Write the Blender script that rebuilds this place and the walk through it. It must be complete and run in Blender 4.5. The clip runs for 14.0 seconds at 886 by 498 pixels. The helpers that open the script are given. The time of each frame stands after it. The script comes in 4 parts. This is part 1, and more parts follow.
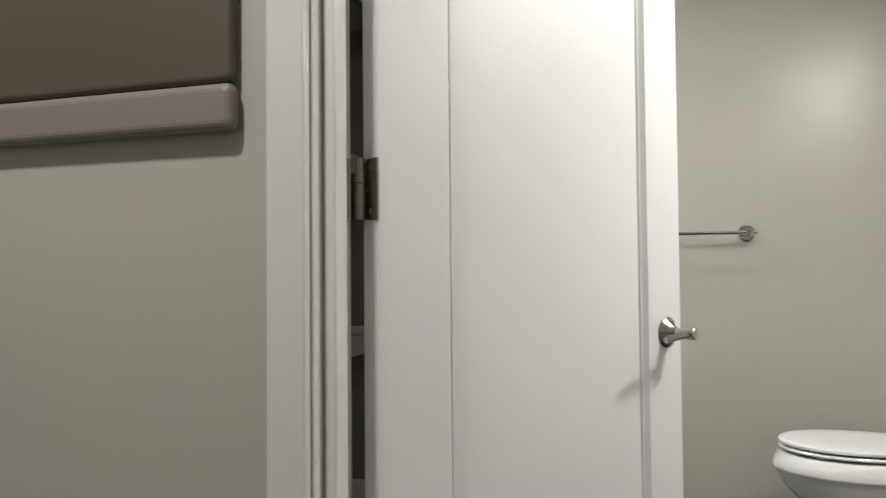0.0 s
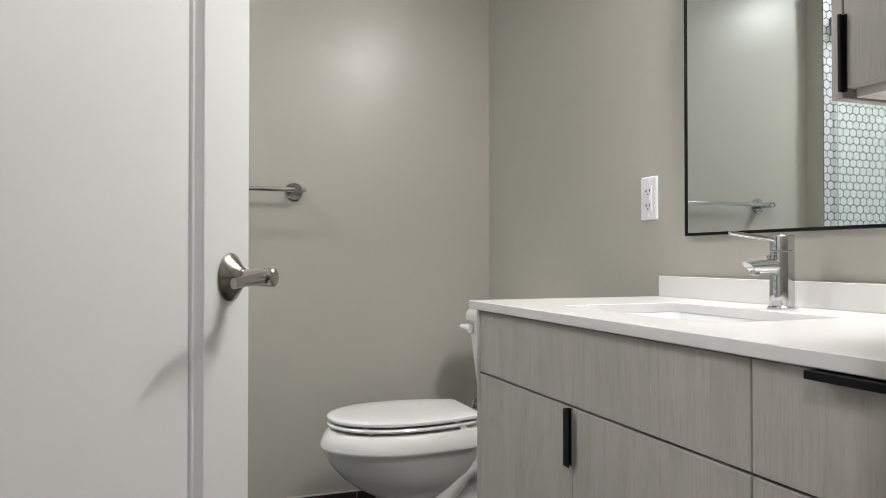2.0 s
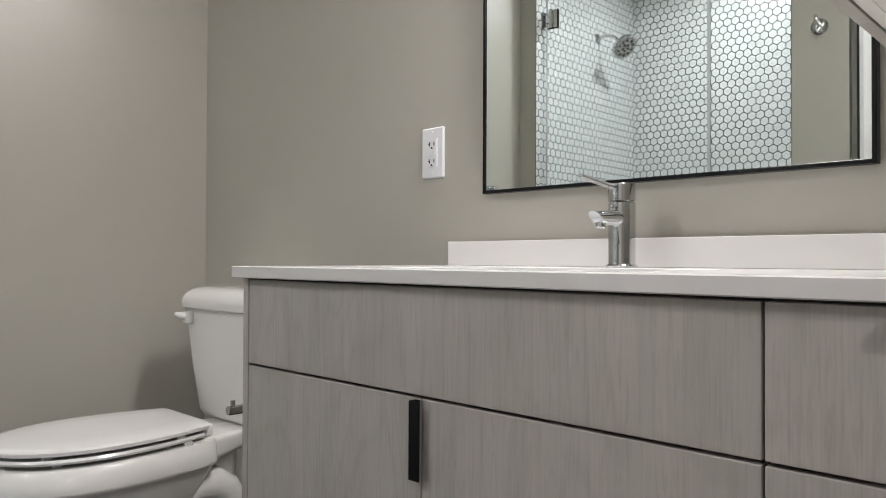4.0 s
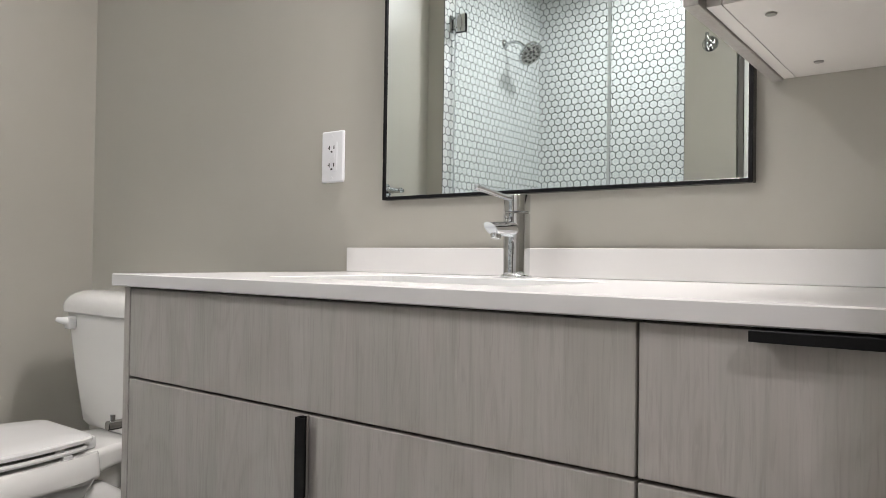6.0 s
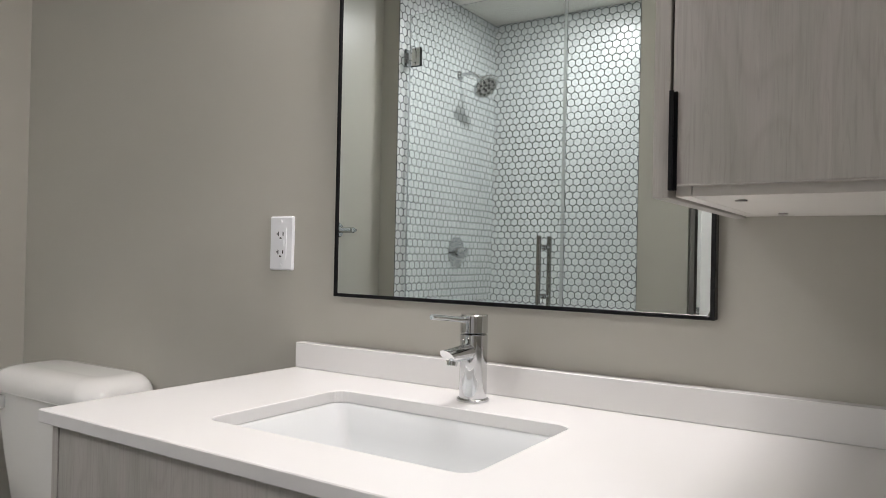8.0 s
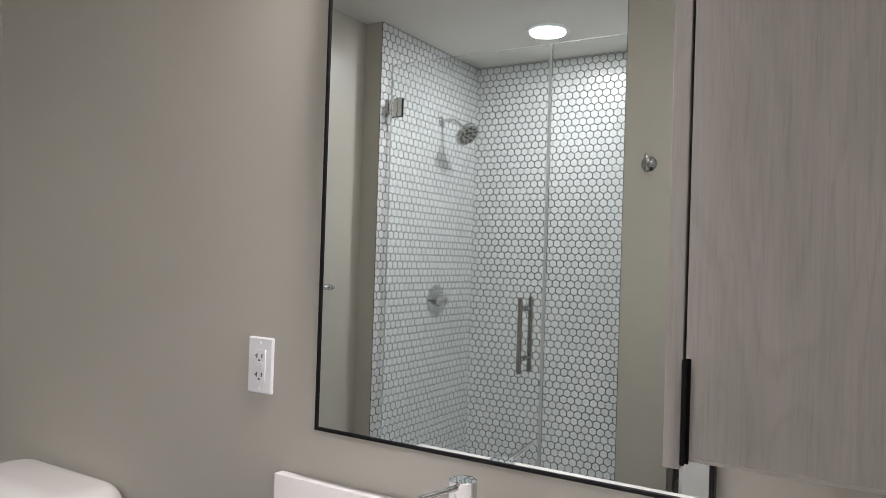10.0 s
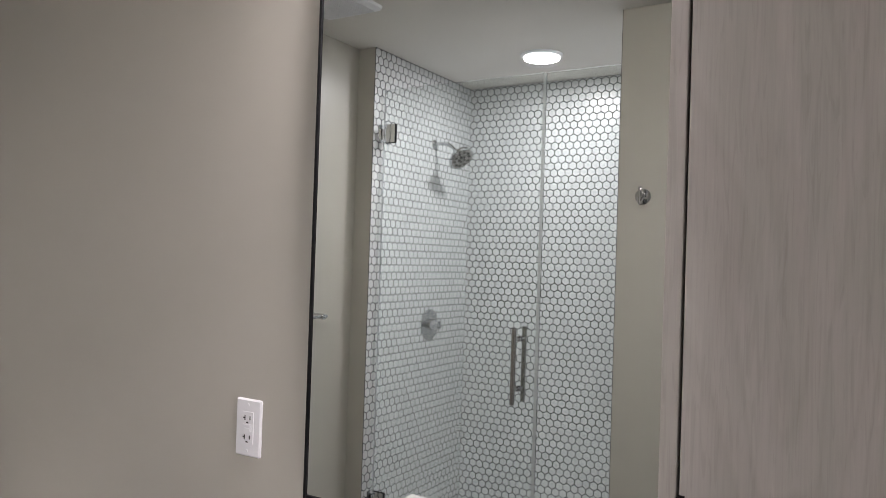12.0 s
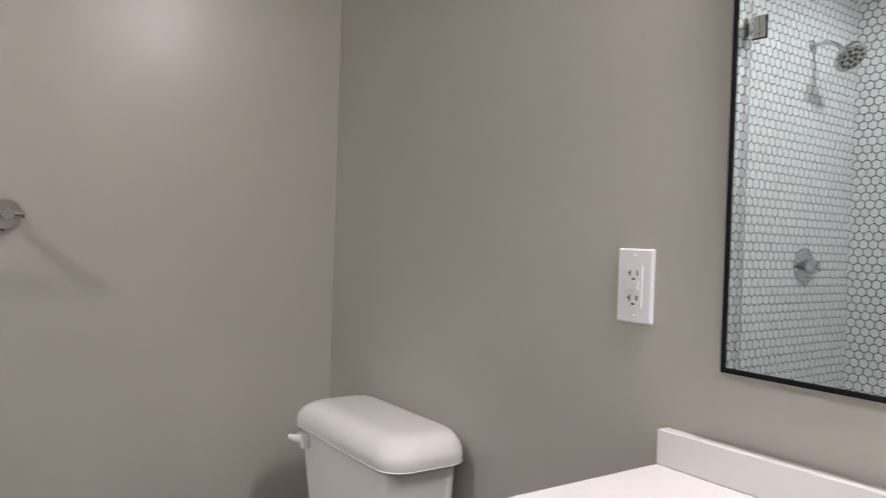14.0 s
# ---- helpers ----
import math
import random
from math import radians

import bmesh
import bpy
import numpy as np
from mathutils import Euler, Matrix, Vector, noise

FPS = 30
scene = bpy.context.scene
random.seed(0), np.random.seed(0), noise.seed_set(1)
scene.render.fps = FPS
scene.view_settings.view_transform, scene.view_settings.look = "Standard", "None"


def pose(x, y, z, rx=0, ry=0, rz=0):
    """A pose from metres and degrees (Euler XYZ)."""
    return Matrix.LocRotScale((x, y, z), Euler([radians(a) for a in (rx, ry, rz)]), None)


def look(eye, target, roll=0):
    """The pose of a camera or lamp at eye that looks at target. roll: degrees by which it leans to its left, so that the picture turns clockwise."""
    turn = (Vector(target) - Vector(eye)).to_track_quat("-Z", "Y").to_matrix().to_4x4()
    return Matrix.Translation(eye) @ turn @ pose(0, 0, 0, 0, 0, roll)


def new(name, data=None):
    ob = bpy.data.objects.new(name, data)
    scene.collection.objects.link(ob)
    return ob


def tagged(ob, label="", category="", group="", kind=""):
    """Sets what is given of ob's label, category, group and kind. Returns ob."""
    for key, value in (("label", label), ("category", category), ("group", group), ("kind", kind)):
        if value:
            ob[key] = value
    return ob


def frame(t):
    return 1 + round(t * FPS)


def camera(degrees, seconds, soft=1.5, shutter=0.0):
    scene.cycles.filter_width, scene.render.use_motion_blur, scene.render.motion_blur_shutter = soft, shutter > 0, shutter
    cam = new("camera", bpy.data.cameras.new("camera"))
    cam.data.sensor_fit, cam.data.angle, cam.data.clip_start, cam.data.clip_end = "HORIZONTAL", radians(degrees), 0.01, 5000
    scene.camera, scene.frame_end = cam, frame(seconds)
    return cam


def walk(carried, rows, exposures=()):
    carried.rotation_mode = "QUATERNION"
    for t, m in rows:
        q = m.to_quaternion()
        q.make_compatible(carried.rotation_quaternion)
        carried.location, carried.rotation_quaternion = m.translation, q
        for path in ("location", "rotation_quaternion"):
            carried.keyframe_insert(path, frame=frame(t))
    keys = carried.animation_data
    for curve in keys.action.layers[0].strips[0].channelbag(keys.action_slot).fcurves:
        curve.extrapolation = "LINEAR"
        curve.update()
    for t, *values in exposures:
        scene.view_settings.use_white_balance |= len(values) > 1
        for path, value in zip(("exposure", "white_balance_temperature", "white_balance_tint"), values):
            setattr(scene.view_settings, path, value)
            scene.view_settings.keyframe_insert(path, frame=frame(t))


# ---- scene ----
cam = camera(62.9, 14.0, soft=0.65, shutter=0.15)
PATH = [
    (0, (0.099, 0.628, 1.11), (-0.472, 2.544, 1.168), -0.5),
    (0.5, (0.102, 0.652, 1.079), (-0.067, 2.644, 1.123), -0.0),
    (1, (0.065, 0.732, 1.05), (0.227, 2.725, 1.083), 0.2),
    (1.5, (0.05, 0.92, 1.005), (0.485, 2.872, 1.027), -0.2),
    (2, (0.048, 1.18, 1.005), (0.735, 3.059, 1.03), 0.0),
    (2.5, (0.047, 1.403, 1.008), (0.98, 3.172, 1.03), 0.2),
    (3, (0.045, 1.564, 0.99), (1.198, 3.198, 1.015), 0.4),
    (3.5, (0.052, 1.622, 0.957), (1.377, 3.119, 0.981), 0.4),
    (4, (0.054, 1.647, 0.917), (1.491, 3.038, 0.947), 0.25),
    (6.5, (0.095, 1.634, 0.955), (1.71, 2.813, 0.977), 1.0),
    (7, (0.107, 1.636, 1.011), (1.747, 2.782, 1.03), 1.1),
    (7.5, (0.105, 1.652, 1.072), (1.767, 2.763, 1.091), 1.15),
    (8, (0.115, 1.671, 1.15), (1.789, 2.769, 1.166), 1.2),
    (8.5, (0.121, 1.689, 1.216), (1.808, 2.762, 1.241), 1.45),
    (11, (0.154, 1.727, 1.51), (1.869, 2.755, 1.528), 1.8),
    (11.5, (0.159, 1.719, 1.533), (1.878, 2.742, 1.562), 1.65),
    (12, (0.158, 1.728, 1.536), (1.873, 2.756, 1.56), 1.85),
    (12.5, (0.195, 1.757, 1.482), (1.875, 2.841, 1.495), 1.8),
    (13, (0.261, 1.816, 1.375), (1.854, 3.026, 1.373), 1.8),
    (13.5, (0.302, 1.898, 1.266), (1.73, 3.297, 1.247), 1.85),
    (14, (0.347, 2.071, 1.231), (1.484, 3.717, 1.206), 1.9),
]
walk(cam, [(t, look(eye, target, roll)) for t, eye, target, roll in PATH],
     exposures=[(0, 0.02, 6150, 10), (1.0, -0.12, 6150, 10), (1.6, -0.07, 6080, 11), (2.5, -0.24, 6080, 12), (3.5, -0.32, 6120, 13), (6.5, -0.12, 6150, 14), (7.5, -0.40, 6150, 14), (8.5, -0.50, 6150, 15), (11, -0.40, 6200, 20), (13, -0.44, 6200, 21), (14, -0.42, 6200, 20)])

# ---- world and lamps ----
world = bpy.data.worlds.new("world")
scene.world = world
world.use_nodes = True
world.node_tree.nodes["Background"].inputs[0].default_value = (0.02, 0.02, 0.02, 1)
world.node_tree.nodes["Background"].inputs[1].default_value = 0.3


def area_lamp(name, m, w, h, watts, colour):
    data = bpy.data.lights.new(name, "AREA")
    data.shape, data.size, data.size_y = "RECTANGLE", w, h
    data.energy, data.color = watts, colour
    ob = new(name, data)
    ob.matrix_world = m
    return ob


def disk_lamp(name, x, y, z, size, watts, colour):
    ob = area_lamp(name, pose(x, y, z), size, size, watts, colour)
    ob.data.shape = "DISK"
    return ob


SHOWER_LIGHT = (-0.955, 3.165)
HALL_LIGHT = (-0.55, 0.52)
CEIL = 2.55
disk_lamp("shower_lamp", *SHOWER_LIGHT, CEIL - 0.022, 0.17, 19, (1.0, 0.96, 0.90))
disk_lamp("hall_lamp", *HALL_LIGHT, CEIL - 0.022, 0.17, 23, (1.0, 0.935, 0.885))
VANITY_Y, VANITY_Z = 2.25, 2.29
area_lamp("vanity_lamp", pose(1.145, VANITY_Y - 0.03, VANITY_Z - 0.062, 0, 12, 0), 0.070, 0.48, 18.5, (1.0, 0.94, 0.865))


# ---- materials ----
def material(name, rough=0.5, metal=0.0, coat=0.0):
    m = bpy.data.materials.new(name)
    m.use_nodes = True
    b = m.node_tree.nodes["Principled BSDF"]
    b.inputs["Roughness"].default_value = rough
    b.inputs["Metallic"].default_value = metal
    b.inputs["Coat Weight"].default_value = coat
    return m, m.node_tree.nodes, m.node_tree.links, b


def noise_tex(nodes, links, scale, detail=3.0, stretch=(1, 1, 1), rough=0.5):
    co = nodes.new("ShaderNodeTexCoord")
    mp = nodes.new("ShaderNodeMapping")
    mp.inputs["Scale"].default_value = stretch
    n = nodes.new("ShaderNodeTexNoise")
    n.inputs["Scale"].default_value, n.inputs["Detail"].default_value = scale, detail
    n.inputs["Roughness"].default_value = rough
    links.new(co.outputs["Object"], mp.inputs["Vector"])
    links.new(mp.outputs["Vector"], n.inputs["Vector"])
    return n.outputs["Fac"]


def ramp(nodes, links, fac, stops):
    r = nodes.new("ShaderNodeValToRGB")
    while len(r.color_ramp.elements) < len(stops):
        r.color_ramp.elements.new(0.5)
    for e, (p, c) in zip(r.color_ramp.elements, stops):
        e.position, e.color = p, (*c, 1)
    links.new(fac, r.inputs["Fac"])
    return r.outputs["Color"]


def bump(nodes, links, b, fac, strength, distance):
    n = nodes.new("ShaderNodeBump")
    n.inputs["Strength"].default_value, n.inputs["Distance"].default_value = strength, distance
    links.new(fac, n.inputs["Height"])
    links.new(n.outputs["Normal"], b.inputs["Normal"])


def paint(name, c, rough, spread=0.03, peel=0.12, scale=1.3):
    """Rolled paint: faint large mottling, fine orange peel."""
    m, nodes, links, b = material(name, rough)
    lo, hi = [x * (1 - spread) for x in c], [x * (1 + spread) for x in c]
    links.new(ramp(nodes, links, noise_tex(nodes, links, scale), [(0.3, lo), (0.7, hi)]), b.inputs["Base Color"])
    r = noise_tex(nodes, links, 3.1, 2.0)
    mr = nodes.new("ShaderNodeMapRange")
    mr.inputs["To Min"].default_value, mr.inputs["To Max"].default_value = rough - 0.05, rough + 0.05
    links.new(r, mr.inputs["Value"])
    links.new(mr.outputs["Result"], b.inputs["Roughness"])
    bump(nodes, links, b, noise_tex(nodes, links, 260, 2.0), peel, 0.001)
    return m


def metal(name, c, rough, brushed=0.0):
    m, nodes, links, b = material(name, rough, 1.0)
    links.new(ramp(nodes, links, noise_tex(nodes, links, 30, 3.0), [(0.3, [x * 0.94 for x in c]), (0.7, c)]), b.inputs["Base Color"])
    if brushed:
        bump(nodes, links, b, noise_tex(nodes, links, 90, 2.0, (1, 1, 18)), brushed, 0.0005)
    return m


def glazed(name, c, rough=0.08, spread=0.02, per_piece=0.0, coat=0.0):
    m, nodes, links, b = material(name, rough, 0.0, coat)
    col = ramp(nodes, links, noise_tex(nodes, links, 3.0), [(0.3, [x * (1 - spread) for x in c]), (0.7, c)])
    if per_piece:
        info = nodes.new("ShaderNodeObjectInfo")
        geo = nodes.new("ShaderNodeNewGeometry")
        add = nodes.new("ShaderNodeMath")
        add.operation = "ADD"
        links.new(info.outputs["Random"], add.inputs[0])
        links.new(geo.outputs["Random Per Island"], add.inputs[1])
        fr = nodes.new("ShaderNodeMath")
        fr.operation = "FRACT"
        links.new(add.outputs[0], fr.inputs[0])
        hsv = nodes.new("ShaderNodeHueSaturation")
        mr = nodes.new("ShaderNodeMapRange")
        mr.inputs["To Min"].default_value, mr.inputs["To Max"].default_value = 1 - per_piece, 1 + per_piece * 0.4
        links.new(fr.outputs[0], mr.inputs["Value"])
        links.new(mr.outputs["Result"], hsv.inputs["Value"])
        links.new(col, hsv.inputs["Color"])
        col = hsv.outputs["Color"]
    links.new(col, b.inputs["Base Color"])
    return m


def laminate(name):
    """Pale grey wood-print laminate, grain along z."""
    m, nodes, links, b = material(name, 0.42)
    info = nodes.new("ShaderNodeObjectInfo")
    co = nodes.new("ShaderNodeTexCoord")
    off = nodes.new("ShaderNodeVectorMath")
    off.operation = "ADD"
    sc = nodes.new("ShaderNodeMath")
    sc.operation = "MULTIPLY"
    sc.inputs[1].default_value = 7.0
    links.new(info.outputs["Random"], sc.inputs[0])
    links.new(co.outputs["Object"], off.inputs[0])
    links.new(sc.outputs[0], off.inputs[1])

    def grain(stretch, scale, detail, distortion=0.0):
        mp = nodes.new("ShaderNodeMapping")
        mp.inputs["Scale"].default_value = stretch
        links.new(off.outputs["Vector"], mp.inputs["Vector"])
        n = nodes.new("ShaderNodeTexNoise")
        n.inputs["Scale"].default_value, n.inputs["Detail"].default_value = scale, detail
        n.inputs["Distortion"].default_value = distortion
        links.new(mp.outputs["Vector"], n.inputs["Vector"])
        return n.outputs["Fac"]

    broad = grain((1, 1, 0.16), 11, 4.0, 1.4)
    fine = grain((1, 1, 0.030), 330, 5.0)
    streak = grain((1, 1, 0.075), 120, 5.0, 2.2)
    c1 = ramp(nodes, links, broad, [(0.30, (0.402, 0.388, 0.352)), (0.48, (0.428, 0.408, 0.375)), (0.58, (0.448, 0.420, 0.392)), (0.72, (0.462, 0.445, 0.412))])
    c2 = ramp(nodes, links, fine, [(0.30, (0.88, 0.875, 0.87)), (0.50, (1.0, 1.0, 1.0)), (0.78, (1.07, 1.07, 1.07))])
    c3 = ramp(nodes, links, streak, [(0.36, (0.88, 0.87, 0.86)), (0.46, (1.0, 1.0, 1.0)), (0.62, (1.0, 1.0, 1.0)), (0.72, (1.09, 1.09, 1.09))])
    arch = nodes.new("ShaderNodeMath")
    arch.operation = "MULTIPLY"
    arch.inputs[1].default_value = 16.0
    links.new(grain((1, 1, 0.20), 4.2, 2.5, 0.6), arch.inputs[0])
    band = nodes.new("ShaderNodeMath")
    band.operation = "FRACT"
    links.new(arch.outputs[0], band.inputs[0])
    c4 = ramp(nodes, links, band.outputs[0], [(0.0, (0.90, 0.885, 0.87)), (0.22, (1.0, 1.0, 1.0)), (0.80, (1.03, 1.03, 1.03)), (1.0, (0.90, 0.885, 0.87))])
    mixes = c1
    for c, f in ((c2, 0.60), (c3, 0.70), (c4, 0.58)):
        mx = nodes.new("ShaderNodeMix")
        mx.data_type, mx.blend_type = "RGBA", "MULTIPLY"
        mx.inputs["Factor"].default_value = f
        links.new(mixes, mx.inputs[6])
        links.new(c, mx.inputs[7])
        mixes = mx.outputs[2]
    links.new(mixes, b.inputs["Base Color"])
    bump(nodes, links, b, fine, 0.10, 0.0004)
    return m


WALL = paint("wall_paint", (0.462, 0.447, 0.396), 0.33, 0.02)
CEILING = paint("ceiling_paint", (0.66, 0.64, 0.60), 0.8, 0.02)
TRIM = paint("trim_paint", (0.70, 0.69, 0.665), 0.36, 0.015, 0.05)
DOOR = paint("door_paint", (0.74, 0.74, 0.735), 0.48, 0.015, 0.06)
LAMINATE = laminate("grey_wood_laminate")
QUARTZ = glazed("white_quartz", (0.76, 0.75, 0.738), 0.20, 0.03)
PORCELAIN = glazed("porcelain", (0.80, 0.795, 0.77), 0.07, 0.01, coat=0.3)
SEAT = glazed("seat_plastic", (0.80, 0.80, 0.79), 0.16, 0.01)
BASIN = glazed("basin_porcelain", (0.70, 0.715, 0.715), 0.07, 0.01)
CHROME = metal("chrome", (0.68, 0.69, 0.70), 0.015)
NICKEL = metal("satin_nickel", (0.40, 0.375, 0.34), 0.24, 0.06)
STEEL = metal("brushed_steel", (0.50, 0.485, 0.46), 0.17, 0.05)
HINGE = metal("satin_nickel_hinge", (0.36, 0.32, 0.27), 0.34, 0.05)
BLACK = glazed("black_powder_coat", (0.006, 0.006, 0.0065), 0.5)
BLACK_FRAME = glazed("black_anodised", (0.010, 0.010, 0.011), 0.25)
for dull in (BLACK, BLACK_FRAME):
    dull.node_tree.nodes["Principled BSDF"].inputs["Specular IOR Level"].default_value = 0.18
DARK_GAP = glazed("cabinet_inside", (0.10, 0.085, 0.075), 0.6)
TILE = glazed("white_hex_tile", (0.63, 0.65, 0.655), 0.30, 0.01, per_piece=0.06)
GROUT = paint("grey_grout", (0.025, 0.025, 0.026), 0.85, 0.08, 0.4)
FLOOR_TILE = glazed("dark_floor_tile", (0.052, 0.050, 0.050), 0.42, 0.25, per_piece=0.12)
BASE_TILE = glazed("dark_brown_base_tile", (0.030, 0.023, 0.019), 0.38, 0.3)
FLOOR_GROUT = paint("floor_grout", (0.16, 0.155, 0.15), 0.9, 0.08, 0.3)
CAULK = glazed("caulk", (0.62, 0.60, 0.56), 0.5)
PLASTIC = glazed("white_plastic", (0.82, 0.83, 0.85), 0.28, 0.01)
DARK_SLOT = glazed("dark_slot", (0.02, 0.02, 0.02), 0.6)
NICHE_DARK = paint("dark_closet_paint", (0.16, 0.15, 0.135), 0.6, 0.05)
# White shelf edges, their colour darkened to carry the closet's shade.
SHADED_EDGE = paint("shaded_edge_paint", (0.09, 0.085, 0.08), 0.5, 0.04)
BOLT = metal("zinc_bolt", (0.45, 0.43, 0.41), 0.35)
HALL_FLOOR = paint("hall_floor_vinyl", (0.20, 0.17, 0.14), 0.5, 0.15)

m, nodes, links, b = material("mirror_silver", 0.0, 1.0)
b.inputs["Base Color"].default_value = (0.75, 0.795, 0.775, 1)
MIRROR = m

m, nodes, links, b = material("shower_glass", 0.0)
b.inputs["Transmission Weight"].default_value, b.inputs["IOR"].default_value = 1.0, 1.45
b.inputs["Base Color"].default_value = (0.955, 0.985, 0.97, 1)
GLASS = m
m, nodes, links, b = material("glass_edge_seal", 0.15)
b.inputs["Transmission Weight"].default_value, b.inputs["IOR"].default_value = 0.55, 1.45
b.inputs["Base Color"].default_value = (0.78, 0.82, 0.81, 1)
SEAL = m


def glow(name, c, strength):
    m, nodes, links, b = material(name, 0.4)
    b.inputs["Base Color"].default_value = (0.8, 0.8, 0.8, 1)
    b.inputs["Emission Color"].default_value, b.inputs["Emission Strength"].default_value = (*c, 1), strength
    return m


DIFFUSER = glow("lit_diffuser", (1.0, 0.95, 0.88), 7)
VANITY_DIFFUSER = glow("lit_vanity_diffuser", (1.0, 0.94, 0.865), 36)


# ---- mesh helpers ----
def part(name, bm, mat, parent=None, label="", smooth=False, weld=True):
    """Links a bmesh as one mesh object under a thing."""
    bmesh.ops.recalc_face_normals(bm, faces=bm.faces[:])
    me = bpy.data.meshes.new(name)
    if smooth:
        for f in bm.faces:
            f.smooth = True
        for e in bm.edges:
            if len(e.link_faces) == 2 and e.calc_face_angle(0) > radians(38):
                e.smooth = False
    bm.to_mesh(me)
    bm.free()
    me.materials.append(mat)
    ob = new(name, me)
    if parent:
        ob.parent = parent
        ob.matrix_parent_inverse = Matrix.Translation(-sum_loc(parent))
    if label:
        ob["label"] = label
    return ob


def sum_loc(ob):
    return Vector(ob.location)


def thing(name, x, y, z, label, category, group=""):
    ob = new(name)
    ob.empty_display_size = 0.05
    ob.location = (x, y, z)
    return tagged(ob, label, category, group)


def box(bm, x0, x1, y0, y1, z0, z1, bevel=0.0, seg=2, m=None):
    vs = [bm.verts.new((x, y, z)) for x in (x0, x1) for y in (y0, y1) for z in (z0, z1)]
    fs = [bm.faces.new([vs[i] for i in q]) for q in ((0, 1, 3, 2), (4, 6, 7, 5), (0, 4, 5, 1), (2, 3, 7, 6), (0, 2, 6, 4), (1, 5, 7, 3))]
    if bevel:
        es = list({e for f in fs for e in f.edges})
        r = bmesh.ops.bevel(bm, geom=es, offset=bevel, segments=seg, affect="EDGES", profile=0.5)
        vs = list({v for f in r["faces"] for v in f.verts} | {v for v in vs if v.is_valid})
    if m:
        bmesh.ops.transform(bm, matrix=m, verts=[v for v in vs if v.is_valid])
    return bm


def boxed(*a, **k):
    bm = bmesh.new()
    return box(bm, *a, **k)


def cyl(bm, p0, p1, r0, r1=None, seg=24, bevel=0.0):
    p0, p1 = Vector(p0), Vector(p1)
    d = p1 - p0
    r1 = r0 if r1 is None else r1
    q = d.to_track_quat("Z", "Y").to_matrix().to_4x4()
    prof = [(0, 0), (r0 - bevel, 0), (r0, bevel), (r1, d.length - bevel), (r1 - bevel, d.length), (0, d.length)] if bevel else \
        [(0, 0), (r0, 0), (r1, d.length), (0, d.length)]
    return lathe(bm, prof, seg, Matrix.Translation(p0) @ q)


def lathe(bm, prof, seg=24, m=Matrix()):
    rings = []
    for r, z in prof:
        if r < 1e-6:
            rings.append([bm.verts.new(m @ Vector((0, 0, z)))])
        else:
            rings.append([bm.verts.new(m @ Vector((r * math.cos(math.tau * i / seg), r * math.sin(math.tau * i / seg), z))) for i in range(seg)])
    for a, c in zip(rings, rings[1:]):
        for i in range(seg):
            j = (i + 1) % seg
            q = [a[i % len(a)], a[j % len(a)], c[j % len(c)], c[i % len(c)]]
            q = [v for n, v in enumerate(q) if v not in q[:n]]
            if len(q) > 2:
                bm.faces.new(q)
    return bm


def tube(bm, pts, r, seg=14):
    pts = [Vector(p) for p in pts]
    rings = []
    side = None
    for i, p in enumerate(pts):
        d = (pts[min(i + 1, len(pts) - 1)] - pts[max(i - 1, 0)]).normalized()
        if side is None:
            side = d.orthogonal().normalized()
        side = (side - d * side.dot(d)).normalized()
        up = d.cross(side)
        rr = r[i] if isinstance(r, (list, tuple)) else r
        rings.append([bm.verts.new(p + (side * math.cos(math.tau * k / seg) + up * math.sin(math.tau * k / seg)) * rr) for k in range(seg)])
    for a, c in zip(rings, rings[1:]):
        for k in range(seg):
            bm.faces.new([a[k], a[(k + 1) % seg], c[(k + 1) % seg], c[k]])
    bm.faces.new(rings[0][::-1])
    bm.faces.new(rings[-1])
    return bm


def loft(bm, rings, cap=(True, True)):
    """Rings of points with the same count, joined one to the next."""
    vv = [[bm.verts.new(p) for p in ring] for ring in rings]
    n = len(vv[0])
    for a, c in zip(vv, vv[1:]):
        for k in range(n):
            bm.faces.new([a[k], a[(k + 1) % n], c[(k + 1) % n], c[k]])
    if cap[0]:
        bm.faces.new(vv[0][::-1])
    if cap[1]:
        bm.faces.new(vv[-1])
    return bm


def structure(ob):
    return tagged(ob, kind="structure")


# ---- the plan ----
XE, YN = 1.262, 3.94
XW = -0.50
YD0, YD1 = 1.447, 1.555
SH0, SH1, SHX = 2.618, 3.842, -1.475
JL, JR = -0.312, 0.531
DOOR_H = 2.09


def wall(name, x0, x1, y0, y1, z0=0.0, z1=CEIL, mat=WALL):
    return structure(part(name, boxed(x0, x1, y0, y1, z0, z1), mat))


